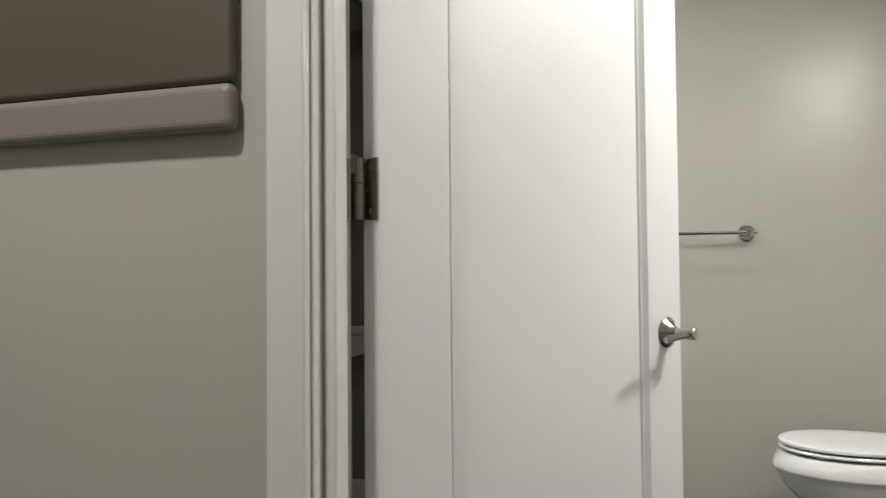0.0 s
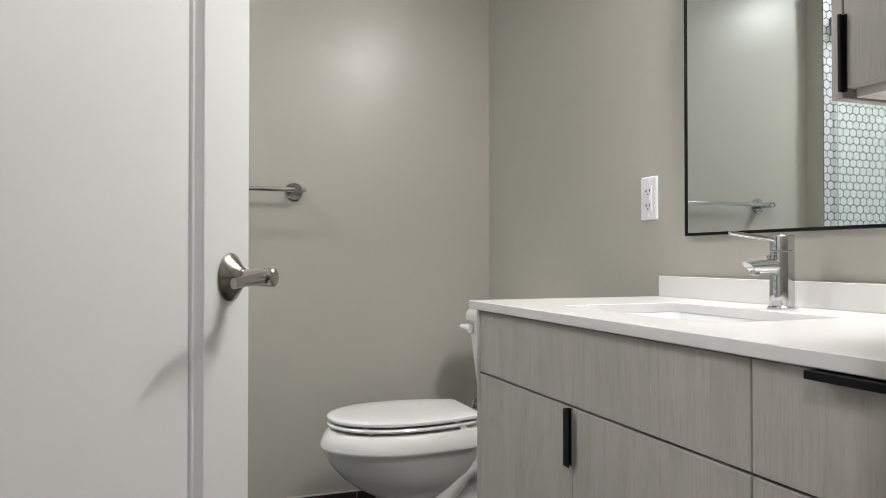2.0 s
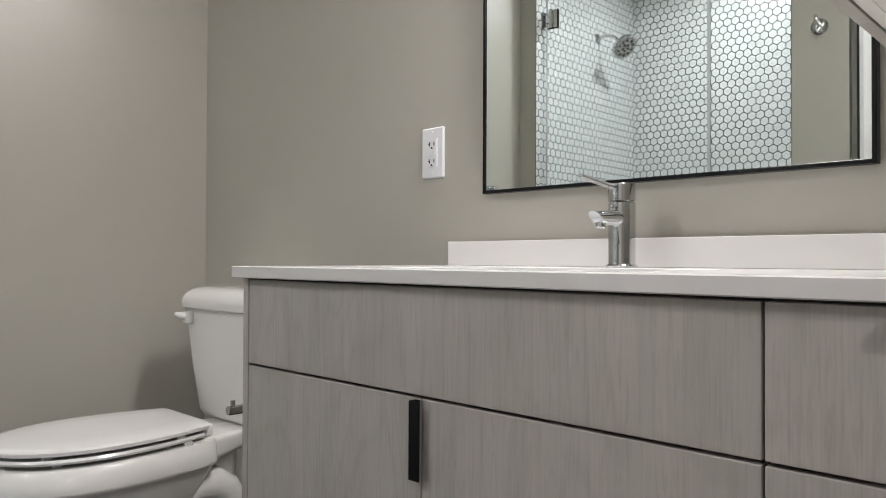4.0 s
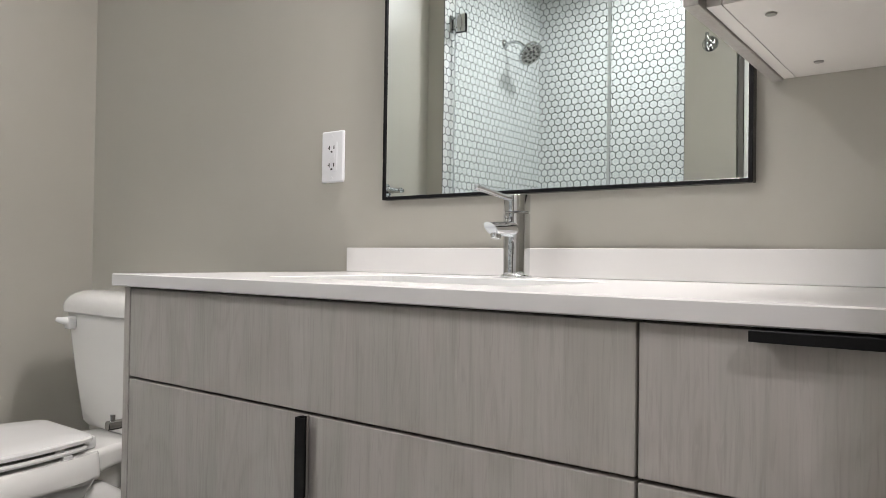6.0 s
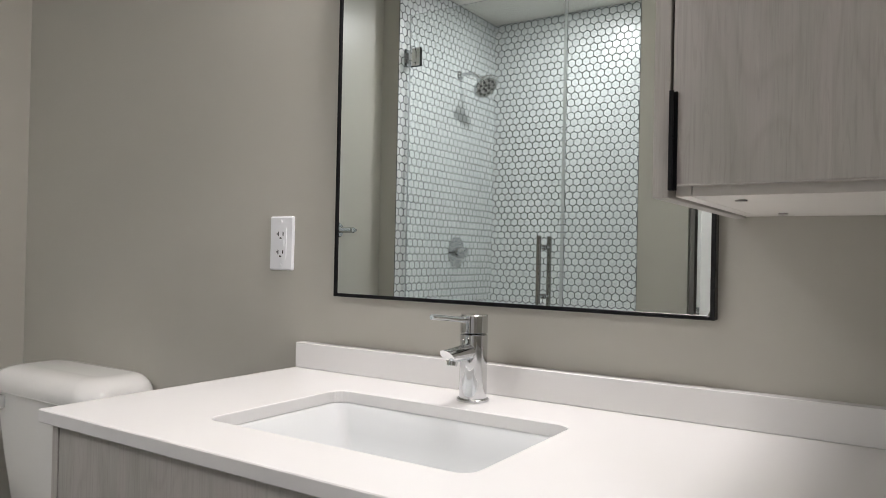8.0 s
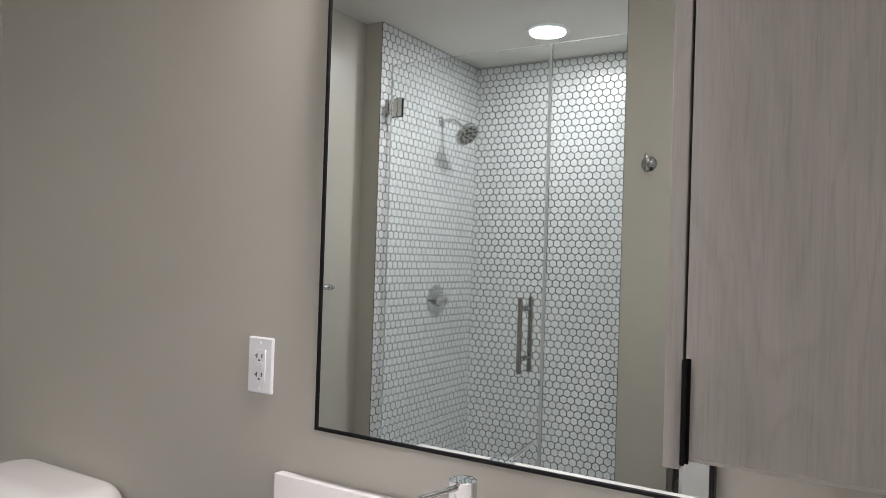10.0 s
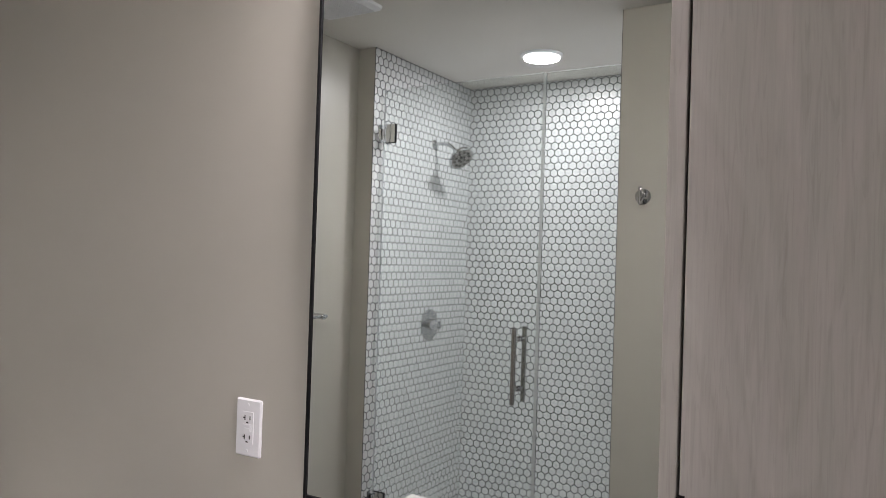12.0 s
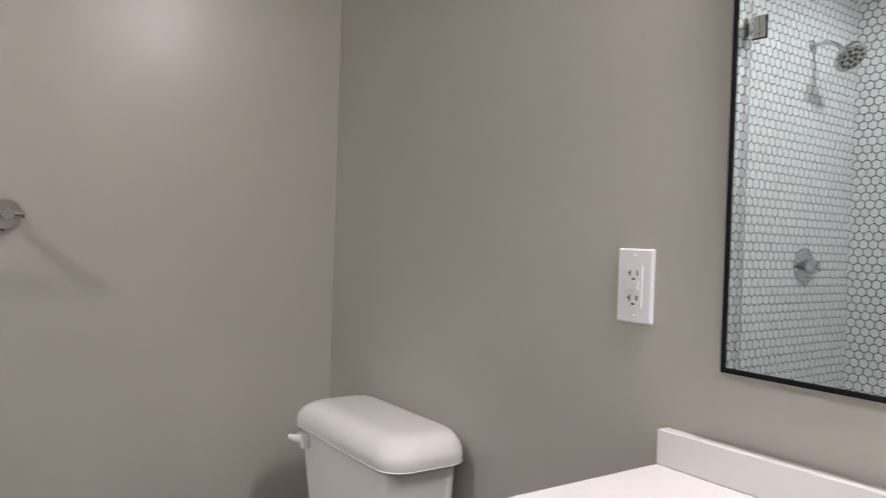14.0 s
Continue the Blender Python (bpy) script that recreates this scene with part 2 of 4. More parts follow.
def plan_shell():
    wall("wall_east", XE, XE + 0.12, YD0, YN + 0.12)
    wall("wall_north", -1.9, XE, YN, YN + 0.12)
    wall("wall_west_north", XW - 0.10, XW, SH1 + 0.0, YN)
    wall("wall_west", XW - 0.10, XW, 2.418, SH0)
    wall("wall_shower_back", SHX - 0.12, SHX - 0.012, SH0 - 0.1, YN)
    wall("wall_shower_north", SHX - 0.012, XW - 0.10, SH1 + 0.012, YN)
    wall("wall_shower_south", SHX - 0.012, XW - 0.10, SH0 - 0.10, SH0 - 0.012)
    wall("wall_closet_back", -1.15, -1.05, YD1, SH0 - 0.10)
    wall("wall_south_west", -1.15, JL - 0.02, YD0, YD1)
    wall("wall_south_east", JR + 0.02, XE, YD0, YD1)
    wall("wall_above_door", JL - 0.02, JR + 0.02, YD0, YD1, DOOR_H + 0.02, CEIL)
    wall("hall_wall_west", -1.45, -1.33, -1.6, YD0)
    wall("hall_wall_west_return", -1.33, -1.15, YD0, YD1)
    wall("hall_wall_east", 0.60, 0.72, -1.6, YD0)
    wall("hall_wall_south", -1.33, 0.60, -1.72, -1.6)
    structure(part("ceiling", boxed(-1.9, 1.4, YD0 - 0.0, 4.06, CEIL, CEIL + 0.1), CEILING))
    structure(part("hall_ceiling", boxed(-1.45, 0.72, -1.72, YD0, CEIL, CEIL + 0.1), CEILING))
    structure(part("hall_floor", boxed(-1.45, 0.72, -1.72, YD1 - 0.04, -0.1, -0.001), HALL_FLOOR))
    structure(part("floor", boxed(-1.9, 1.4, YD1 - 0.04, 4.06, -0.1, -0.004), FLOOR_GROUT))


plan_shell()


def closet():
    """The shelved closet in the west wall behind the open door."""
    t = thing("linen_closet", -0.8, 1.98, 0, "dark open linen closet behind bathroom door, shelf edges darkened for shade", "closet")
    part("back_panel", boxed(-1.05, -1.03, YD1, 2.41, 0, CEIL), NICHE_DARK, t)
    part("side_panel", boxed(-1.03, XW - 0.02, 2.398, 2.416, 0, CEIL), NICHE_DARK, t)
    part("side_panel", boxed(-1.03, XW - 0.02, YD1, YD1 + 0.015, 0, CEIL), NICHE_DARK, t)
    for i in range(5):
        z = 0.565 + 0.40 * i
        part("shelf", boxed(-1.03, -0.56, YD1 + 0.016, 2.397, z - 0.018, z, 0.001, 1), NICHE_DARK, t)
        part("shelf_edge", boxed(-0.559, -0.54, YD1 + 0.016, 2.397, z - 0.043, z + 0.002, 0.002, 1), SHADED_EDGE, t)


closet()


# ---- door and its frame ----
def casing(name, x0, x1, face, z0, z1, out=-1, label=""):
    """Flat casing with eased edges round the doorway."""
    w = x1 - x0
    prof = [(0, 0.0), (0.0, 0.013), (0.02, 0.0155), (0.05, 0.0165), (0.95, 0.0165), (0.98, 0.0155), (1.0, 0.013), (1.0, 0.0)]
    bm = bmesh.new()
    rings = [[(x0 + u * w, face + out * d, z) for u, d in prof] for z in (z0, z1)]
    loft(bm, rings)
    return structure(part(name, bm, TRIM))


def doorway():
    for name, x0, x1 in (("jamb_hinge", JL - 0.018, JL), ("jamb_latch", JR, JR + 0.018)):
        structure(part("door_frame_" + name, boxed(x0, x1, YD0 - 0.002, YD1 + 0.002, 0, DOOR_H + 0.018, 0.0015, 1), TRIM))
    structure(part("door_frame_head", boxed(JL, JR, YD0 - 0.002, YD1 + 0.002, DOOR_H, DOOR_H + 0.018, 0.0015, 1), TRIM))
    for name, x0, x1 in (("hinge", JL + 0.0005, JL + 0.019), ("latch", JR - 0.012, JR - 0.0005)):
        structure(part("door_stop_" + name, boxed(x0, x1, 1.468, 1.505, 0, DOOR_H - 0.001, 0.003, 2), TRIM))
    structure(part("door_stop_head", boxed(JL + 0.0195, JR - 0.0125, 1.468, 1.505, DOOR_H - 0.011, DOOR_H - 0.001, 0.003, 2), TRIM))
    casing("door_casing_left", JL - 0.005, JL - 0.059, YD0 - 0.001, 0, DOOR_H + 0.07)
    structure(part("door_casing_head", boxed(JL - 0.004, JR + 0.004, YD0 - 0.018, YD0 - 0.002, DOOR_H + 0.008, DOOR_H + 0.07, 0.003, 2), TRIM))
    casing("door_casing_inner_left", JL - 0.005, JL - 0.059, YD1 + 0.001, 0, DOOR_H + 0.07, 1)
    # strike plate on the latch jamb
    t = thing("strike_plate", JR, 1.53, 1.0, "satin metal strike plate let into the white latch jamb", "strike plate")
    bm = bmesh.new()
    x = JR - 0.0018
    y0, y1, z0, z1 = 1.517, 1.547, 0.958, 1.0115
    for a in ((y0, y1, z0, z0 + 0.016), (y0, y1, z1 - 0.016, z1), (y0, y0 + 0.004, z0 + 0.016, z1 - 0.016), (y1 - 0.015, y1, z0 + 0.016, z1 - 0.016)):
        box(bm, x, JR - 0.0002, *a)
    box(bm, x, JR + 0.003, y1, y1 + 0.007, z0 + 0.004, z1 - 0.004)
    part("plate", bm, HINGE, t)
    part("latch_hole", boxed(x + 0.0006, JR - 0.0001, y0 + 0.004, y1 - 0.015, z0 + 0.016, z1 - 0.016), DARK_GAP, t)
    for z in (z0 + 0.01, z1 - 0.01):
        bm = bmesh.new()
        cyl(bm, (x - 0.0008, (y0 + y1) / 2 - 0.004, z), (x + 0.0004, (y0 + y1) / 2 - 0.004, z), 0.0035, seg=12)
        part("screw", bm, BOLT, t)


doorway()

HX, HY = -0.265, 1.545
FX, FY = 0.140, 2.213


def room_door():
    """One-panel door, open into the room. Local x runs from the hinge to the free edge, local y into the hidden side."""
    width = math.hypot(FX - HX, FY - HY)
    ang = math.degrees(math.atan2(FY - HY, FX - HX))
    t = thing("door", 0, 0, 0, "white painted one-panel interior door standing open into the bathroom", "door")
    th, top, zb = 0.036, DOOR_H - 0.004, 0.012
    st = 0.131
    slab = bmesh.new()
    # stiles and rails
    box(slab, 0, st, 0, th, zb, top, 0.0015, 1)
    box(slab, width - 0.121, width, 0, th, zb, top, 0.0015, 1)
    box(slab, st, width - 0.121, 0, th, top - 0.12, top)
    box(slab, st, width - 0.121, 0, th, zb, zb + 0.22)
    part("frame", slab, DOOR, t)
    x0, x1, z0, z1 = st, width - 0.121, zb + 0.22, top - 0.12
    bm = bmesh.new()
    box(bm, x0 + 0.0145, x1 - 0.0145, 0.012, th - 0.012, z0 + 0.0145, z1 - 0.0145)
    part("panel", bm, DOOR, t)
    # sloping sticking round the panel on both faces
    bm = bmesh.new()
    for f, d in ((0.0, 1), (th, -1)):
        rings = []
        for inset, depth in ((0.0, 0.002), (0.006, 0.009), (0.009, 0.010), (0.0095, 0.0165), (0.0142, 0.0165), (0.0145, 0.0125)):
            rings.append([bm.verts.new((x, f + d * depth, z)) for x, z in
                          ((x0 + inset, z0 + inset), (x1 - inset, z0 + inset), (x1 - inset, z1 - inset), (x0 + inset, z1 - inset))])
        for a, c in zip(rings, rings[1:]):
            for i in range(4):
                j = (i + 1) % 4
                bm.faces.new([a[i], a[j], c[j], c[i]])
    part("sticking", bm, DOOR, t)
    # lever set
    zc = 0.98
    xc = width - 0.055
    for side in (-1, 1):
        f = 0 if side < 0 else th
        d = side
        h = thing("handle_set", 0, 0, 0, "satin nickel door lever on a round dished rose", "door handle")
        del h["category"]
        h.parent = t
        q = Matrix.Translation((xc, f, zc)) @ pose(0, 0, 0, -90 * d if d > 0 else 90, 0, 0)
        bm = bmesh.new()
        lathe(bm, [(0, 0), (0.0315, 0), (0.032, 0.002), (0.031, 0.004), (0.021, 0.011), (0.0135, 0.018), (0.0115, 0.022), (0, 0.022)], 40, q)
        part("rose", bm, NICKEL, h, smooth=True)
        bm = bmesh.new()
        cyl(bm, (xc, f + d * 0.020, zc), (xc, f + d * 0.064, zc), 0.0105, 0.0122, 28, 0.002)
        part("neck", bm, NICKEL, h, smooth=True)
        bm = bmesh.new()
        rings = []
        for k in range(8):
            u = k / 7
            x = xc + 0.004 - 0.102 * u
            hh, ww = 0.0075 - 0.001 * u, 0.0050 - 0.0008 * u
            y = f + d * (0.056 - 0.004 * math.sin(u * math.pi))
            rings.append([(x, y + ww * math.cos(a), zc - 0.005 * u + hh * math.sin(a)) for a in [math.tau * i / 16 for i in range(16)]])
        loft(bm, rings)
        part("lever", bm, NICKEL, h, smooth=True)
    # latch on the free edge
    bm = bmesh.new()
    box(bm, width - 0.0005, width + 0.0015, 0.006, th - 0.006, zc - 0.028, zc + 0.028, 0.0006, 1)
    part("latch_plate", bm, STEEL, t)
    bm = bmesh.new()
    box(bm, width + 0.001, width + 0.012, 0.011, th - 0.012, zc - 0.009, zc + 0.009, 0.003, 2)
    part("latch_bolt", bm, STEEL, t)
    t.matrix_world = Matrix.Translation((HX, HY, 0)) @ pose(0, 0, 0, 0, 0, ang)


room_door()


def door_hinges():
    ang = math.atan2(FY - HY, FX - HX)
    n = Vector((-math.sin(ang), math.cos(ang), 0))
    for z in (0.25, 1.222, 1.84):
        t = thing("door_hinge", JL + 0.01, 1.56, z, "satin nickel butt hinge between the white door and jamb", "hinge", "hinges of the bathroom door")
        h = 0.0425
        # leaf on the door edge, rounded outer corners
        o = Vector((HX, HY, z)) - Vector((math.cos(ang), math.sin(ang), 0)) * 0.0015
        bm = bmesh.new()
        outline = []
        w, r = 0.031, 0.014
        for cx, cz, a0 in ((w - r, h - r, 0), (r * 0 + 0.0, h, None), (0.0, -h, None), (w - r, -h + r, -90)):
            if a0 is None:
                outline.append((cx, cz))
            else:
                outline += [(cx + r * math.cos(radians(a0 + 15 * k)), cz + r * math.sin(radians(a0 + 15 * k))) for k in range(7)]
        e = Vector((math.cos(ang), math.sin(ang), 0))
        rings = []
        for d in (0.0012, -0.0012):
            rings.append([tuple(o + n * x + e * d + Vector((0, 0, zz))) for x, zz in outline])
        loft(bm, rings)
        part("door_leaf", bm, HINGE, t)
        part("jamb_leaf", boxed(JL + 0.0005, JL + 0.003, 1.512, 1.552, z - h, z + h), HINGE, t)
        kx, ky = HX - 0.029, HY + 0.003
        for k in range(5):
            bm = bmesh.new()
            z0 = z - h + k * 2 * h / 5
            cyl(bm, (kx, ky, z0 + 0.0004), (kx, ky, z0 + 2 * h / 5 - 0.0004), 0.0075, seg=16)
            part("knuckle", bm, HINGE, t, smooth=True)
        for zz, xx in ((0.03, 0.017), (0.0, 0.024), (-0.03, 0.017)):
            c = o + n * xx + Vector((0, 0, zz)) - e * 0.001
            bm = bmesh.new()
            cyl(bm, c, c - e * 0.0014, 0.0042, 0.003, seg=14)
            part("screw", bm, HINGE, t, smooth=True)


door_hinges()


# ---- floor and skirting ----
# Soft shadow on the hall wall, built as a dark panel and paler strip.
def hall_wall_shade():
    t = thing("wall_cabinet", -0.87, 1.41, 1.295, "flat brown panel and paler strip standing in for hall wall shade", "cabinet")
    part("body", boxed(-1.329, -0.417, 1.425, 1.445, 1.352, 2.2, 0.009, 4), paint("brown_wall_shade", (0.095, 0.078, 0.056), 0.5, 0.1), t)
    part("half_shade", boxed(-1.329, -0.414, 1.419, 1.445, 1.290, 1.351, 0.012, 5), paint("taupe_half_shade", (0.23, 0.21, 0.18), 0.5, 0.05), t)


hall_wall_shade()


def skirting():
    h = 0.108
    for i, (name, a) in enumerate((("baseboard_north", (XW, XE, YN - 0.010, YN)), ("baseboard_east", (XE - 0.010, XE, 2.765, YN - 0.011)),
                                   ("baseboard_west_north", (XW, XW + 0.010, SH1 + 0.002, YN - 0.011)), ("baseboard_west", (XW, XW + 0.010, 2.42, SH0 - 0.002)))):
        base = structure(part(name, boxed(a[0], a[1], a[2], a[3] - (0.004 if "north" == name[-5:] and i == 0 else 0), 0.003, h - 0.006), CAULK))
        x0, x1, y0, y1 = a
        along_x = (x1 - x0) > (y1 - y0)
        lo, hi = (x0, x1) if along_x else (y0, y1)
        k, n = lo, 0
        while k < hi - 0.01:
            e = min(k + 0.60, hi)
            if along_x:
                bm = boxed(k + 0.001, e - 0.001, y0 - 0.002, y1 - 0.005, 0.004, h - 0.004, 0.001, 1)
            elif x0 > 0:
                bm = boxed(x0 - 0.002, x1 - 0.005, k + 0.001, e - 0.001, 0.004, h - 0.004, 0.001, 1)
            else:
                bm = boxed(x0 + 0.005, x1 + 0.002, k + 0.001, e - 0.001, 0.004, h - 0.004, 0.001, 1)
            part("base_tile", bm, BASE_TILE, base)
            k = e
        if i == 0:
            structure(part("caulk_line", boxed(x0 + 0.001, x1 - 0.001, YN - 0.006, YN - 0.0005, h - 0.005, h + 0.0005), CAULK))


skirting()


# ---- shower ----
def shower_base():
    structure(part("shower_curb", boxed(-0.62, XW + 0.0, SH0 + 0.014, SH1 - 0.001, 0.0, 0.10, 0.004, 2), QUARTZ))
    structure(part("shower_floor", boxed(SHX, -0.622, SH0 + 0.001, SH1 - 0.001, 0.0, 0.03), QUARTZ))


shower_base()
GX = -0.571
SEAM = 2.976
GTOP = 2.352


def shower_glass():
    t = thing("shower_screen", GX, 3.2, 0.1, "frameless clear glass shower door and fixed panel on white curb", "shower screen")
    door = part("glass_door", boxed(GX - 0.005, GX + 0.005, SEAM + 0.007, SH1 - 0.022, 0.118, GTOP, 0.001, 1), GLASS, t)
    fixed = part("fixed_panel", boxed(GX - 0.005, GX + 0.005, SH0 + 0.004, SEAM - 0.007, 0.103, GTOP, 0.001, 1), GLASS, t)
    door.visible_shadow = fixed.visible_shadow = False
    s = part("edge_seal", boxed(GX - 0.006, GX + 0.006, SEAM - 0.0065, SEAM + 0.0065, 0.118, GTOP - 0.002), SEAL, t)
    part("hinge_side_seal", boxed(GX - 0.005, GX + 0.005, SH1 - 0.0215, SH1 - 0.018, 0.118, GTOP - 0.002), SEAL, t)
    part("wall_channel", boxed(GX - 0.009, GX + 0.009, SH0 + 0.0005, SH0 + 0.0035, 0.103, GTOP), CHROME, t, "slim polished wall channel")
    for z in (2.135, 0.34):
        h = thing("hinge_clamp", GX, SH1, z, "square polished glass hinge clamped to the door", "hinge")
        del h["category"]
        h.parent = t
        h.matrix_parent_inverse = Matrix.Translation(-t.location)
        for d in (-1, 1):
            xa, xb = sorted((GX + d * 0.0052, GX + d * 0.014))
            part("plate", boxed(xa, xb, SH1 - 0.088, SH1 - 0.062, z - 0.045, z + 0.045, 0.002, 2), CHROME, h)
            part("plate", boxed(xa, xb, SH1 - 0.0605, SH1 - 0.030, z - 0.045, z + 0.045, 0.002, 2), CHROME, h)
            part("gasket", boxed(min(GX + d * 0.0052, GX + d * 0.0075), max(GX + d * 0.0052, GX + d * 0.0075), SH1 - 0.0895, SH1 - 0.0285, z - 0.0465, z + 0.0465), BLACK, h, "black gasket")
            xa, xb = sorted((GX + d * 0.0145, GX + d * 0.0175))
            part("cover", boxed(xa, xb, SH1 - 0.066, SH1 - 0.040, z - 0.028, z + 0.028, 0.001, 1), CHROME, h)
        part("knuckle", boxed(GX - 0.012, GX + 0.012, SH1 - 0.0295, SH1 - 0.009, z - 0.026, z + 0.026, 0.002, 2), CHROME, h)
        part("wall_plate", boxed(GX - 0.028, GX + 0.028, SH1 - 0.008, SH1 - 0.0012, z - 0.045, z + 0.045, 0.002, 2), CHROME, h)
    h = thing("pull_handle", GX, 3.06, 1.08, "back-to-back brushed steel ladder pull", "handle")
    del h["category"]
    h.parent = t
    h.matrix_parent_inverse = Matrix.Translation(-t.location)
    for d in (-1, 1):
        bm = bmesh.new()
        cyl(bm, (GX + d * 0.056, 3.062, 0.912), (GX + d * 0.056, 3.062, 1.243), 0.0105, seg=24, bevel=0.001)
        part("bar", bm, STEEL, h, smooth=True)
        for z in (0.975, 1.193):
            bm = bmesh.new()
            cyl(bm, (GX + d * 0.0055, 3.062, z), (GX + d * 0.048, 3.062, z), 0.0075, seg=18)
            cyl(bm, (GX + d * 0.0055, 3.062, z), (GX + d * 0.014, 3.062, z), 0.012, seg=18)
            part("standoff", bm, CHROME, h, smooth=True)


shower_glass()


def shower_fittings():
    X = -1.075
    y = SH1
    t = thing("shower_set", X, y, 2.14, "chrome round shower head on a bent arm on white hex tiles", "shower head")
    q = Matrix.Translation((X, y, 2.16)) @ pose(0, 0, 0, 90)
    bm = bmesh.new()
    lathe(bm, [(0, 0.001), (0.030, 0.001), (0.028, 0.006), (0.016, 0.013), (0.011, 0.014), (0, 0.014)], 28, q)
    part("flange", bm, CHROME, t, smooth=True)
    pts = [(X, y - 0.01, 2.16), (X, y - 0.05, 2.165), (X, y - 0.085, 2.160), (X, y - 0.115, 2.142), (X, y - 0.135, 2.118)]
    bm = bmesh.new()
    tube(bm, pts, 0.0095, 16)
    part("arm", bm, CHROME, t, smooth=True)
    m = look((X, y - 0.135, 2.118), (X + 0.018, y - 0.205, 2.050)) @ pose(0, 0, 0, 180)
    bm = bmesh.new()
    lathe(bm, [(0, -0.004), (0.013, -0.004), (0.016, 0.012), (0.022, 0.018), (0.062, 0.044), (0.071, 0.052), (0.072, 0.066), (0.068, 0.070), (0, 0.070)], 40, m)
    part("head", bm, CHROME, t, smooth=True)
    bm = bmesh.new()
    lathe(bm, [(0, 0.0702), (0.062, 0.0702), (0.062, 0.0715), (0, 0.0715)], 36, m)
    part("spray_face", bm, STEEL, t, "pale grey spray face", smooth=True)
    for ring, count in ((0.018, 5), (0.045, 10)):
        for k in range(count):
            a = math.tau * k / count
            bm = bmesh.new()
            lathe(bm, [(0, 0.0712), (0.0088, 0.0712), (0.007, 0.0745), (0, 0.0745)], 10, m @ Matrix.Translation((ring * math.cos(a), ring * math.sin(a), 0)))
            part("nozzle", bm, DARK_SLOT, t)
    t = thing("shower_valve", X - 0.0, y, 1.163, "chrome shower valve with a round escutcheon and lever knob", "shower valve")
    q = Matrix.Translation((X, y, 1.165)) @ pose(0, 0, 0, 90)
    bm = bmesh.new()
    lathe(bm, [(0, 0.001), (0.088, 0.001), (0.086, 0.006), (0.06, 0.011), (0.034, 0.014), (0, 0.014)], 44, q)
    part("escutcheon", bm, CHROME, t, smooth=True)
    bm = bmesh.new()
    lathe(bm, [(0, 0.014), (0.030, 0.014), (0.028, 0.045), (0.024, 0.068), (0, 0.068)], 32, q)
    part("knob", bm, CHROME, t, smooth=True)
    bm = bmesh.new()
    tube(bm, [(X, y - 0.055, 1.165), (X + 0.04, y - 0.06, 1.163), (X + 0.075, y - 0.062, 1.160)], [0.010, 0.009, 0.007], 14)
    part("lever", bm, CHROME, t, smooth=True)


shower_fittings()


def robe_hook():
    y, z = 2.518, 1.80
    t = thing("robe_hook", XW, y, z, "small chrome robe hook on a round plate on the grey wall", "hook")
    q = Matrix.Translation((XW, y, z)) @ pose(0, 0, 0, 0, 90)
    bm = bmesh.new()
    lathe(bm, [(0, 0.0005), (0.031, 0.0005), (0.031, 0.006), (0.028, 0.009), (0, 0.009)], 32, q)
    part("plate", bm, CHROME, t, smooth=True)
    bm = bmesh.new()
    tube(bm, [(XW + 0.008, y, z - 0.004), (XW + 0.030, y, z - 0.018), (XW + 0.044, y, z - 0.032), (XW + 0.056, y, z - 0.022), (XW + 0.058, y, z - 0.008)], 0.0055, 12)
    part("lower_prong", bm, CHROME, t, smooth=True)
    bm = bmesh.new()
    box(bm, XW + 0.008, XW + 0.044, y - 0.006, y + 0.006, z + 0.002, z + 0.014, 0.003, 2)
    box(bm, XW + 0.040, XW + 0.050, y - 0.0065, y + 0.0065, z + 0.001, z + 0.036, 0.003, 2)
    part("upright", bm, CHROME, t, smooth=True)


robe_hook()


def towel_bar():
    y, z = YN - 0.085, 1.255
    x0, x1 = -0.215, 0.49
    t = thing("towel_bar", (x0 + x1) / 2, YN, z, "chrome towel bar on two round wall plates", "towel bar")
    bm = bmesh.new()
    cyl(bm, (x0, y, z), (x1, y, z), 0.0085, seg=24, bevel=0.001)
    part("bar", bm, CHROME, t, smooth=True)
    for x in (x0 + 0.030, x1 - 0.032):
        q = Matrix.Translation((x, YN, z)) @ pose(0, 0, 0, 90)
        bm = bmesh.new()
        lathe(bm, [(0, 0.0005), (0.036, 0.0005), (0.036, 0.007), (0.032, 0.011), (0, 0.011)], 36, q)
        part("wall_plate", bm, CHROME, t, smooth=True)
        bm = bmesh.new()
        cyl(bm, (x, YN - 0.010, z), (x, y - 0.014, z), 0.013, seg=24, bevel=0.001)
        part("post", bm, CHROME, t, smooth=True)


towel_bar()


# ---- vanity ----
CX0, CY1, CT = 0.698, 2.777, 0.905
CY0 = YD1
VX, VY1 = 0.712, 2.762
SY = 1.890
FRONT = 0.019


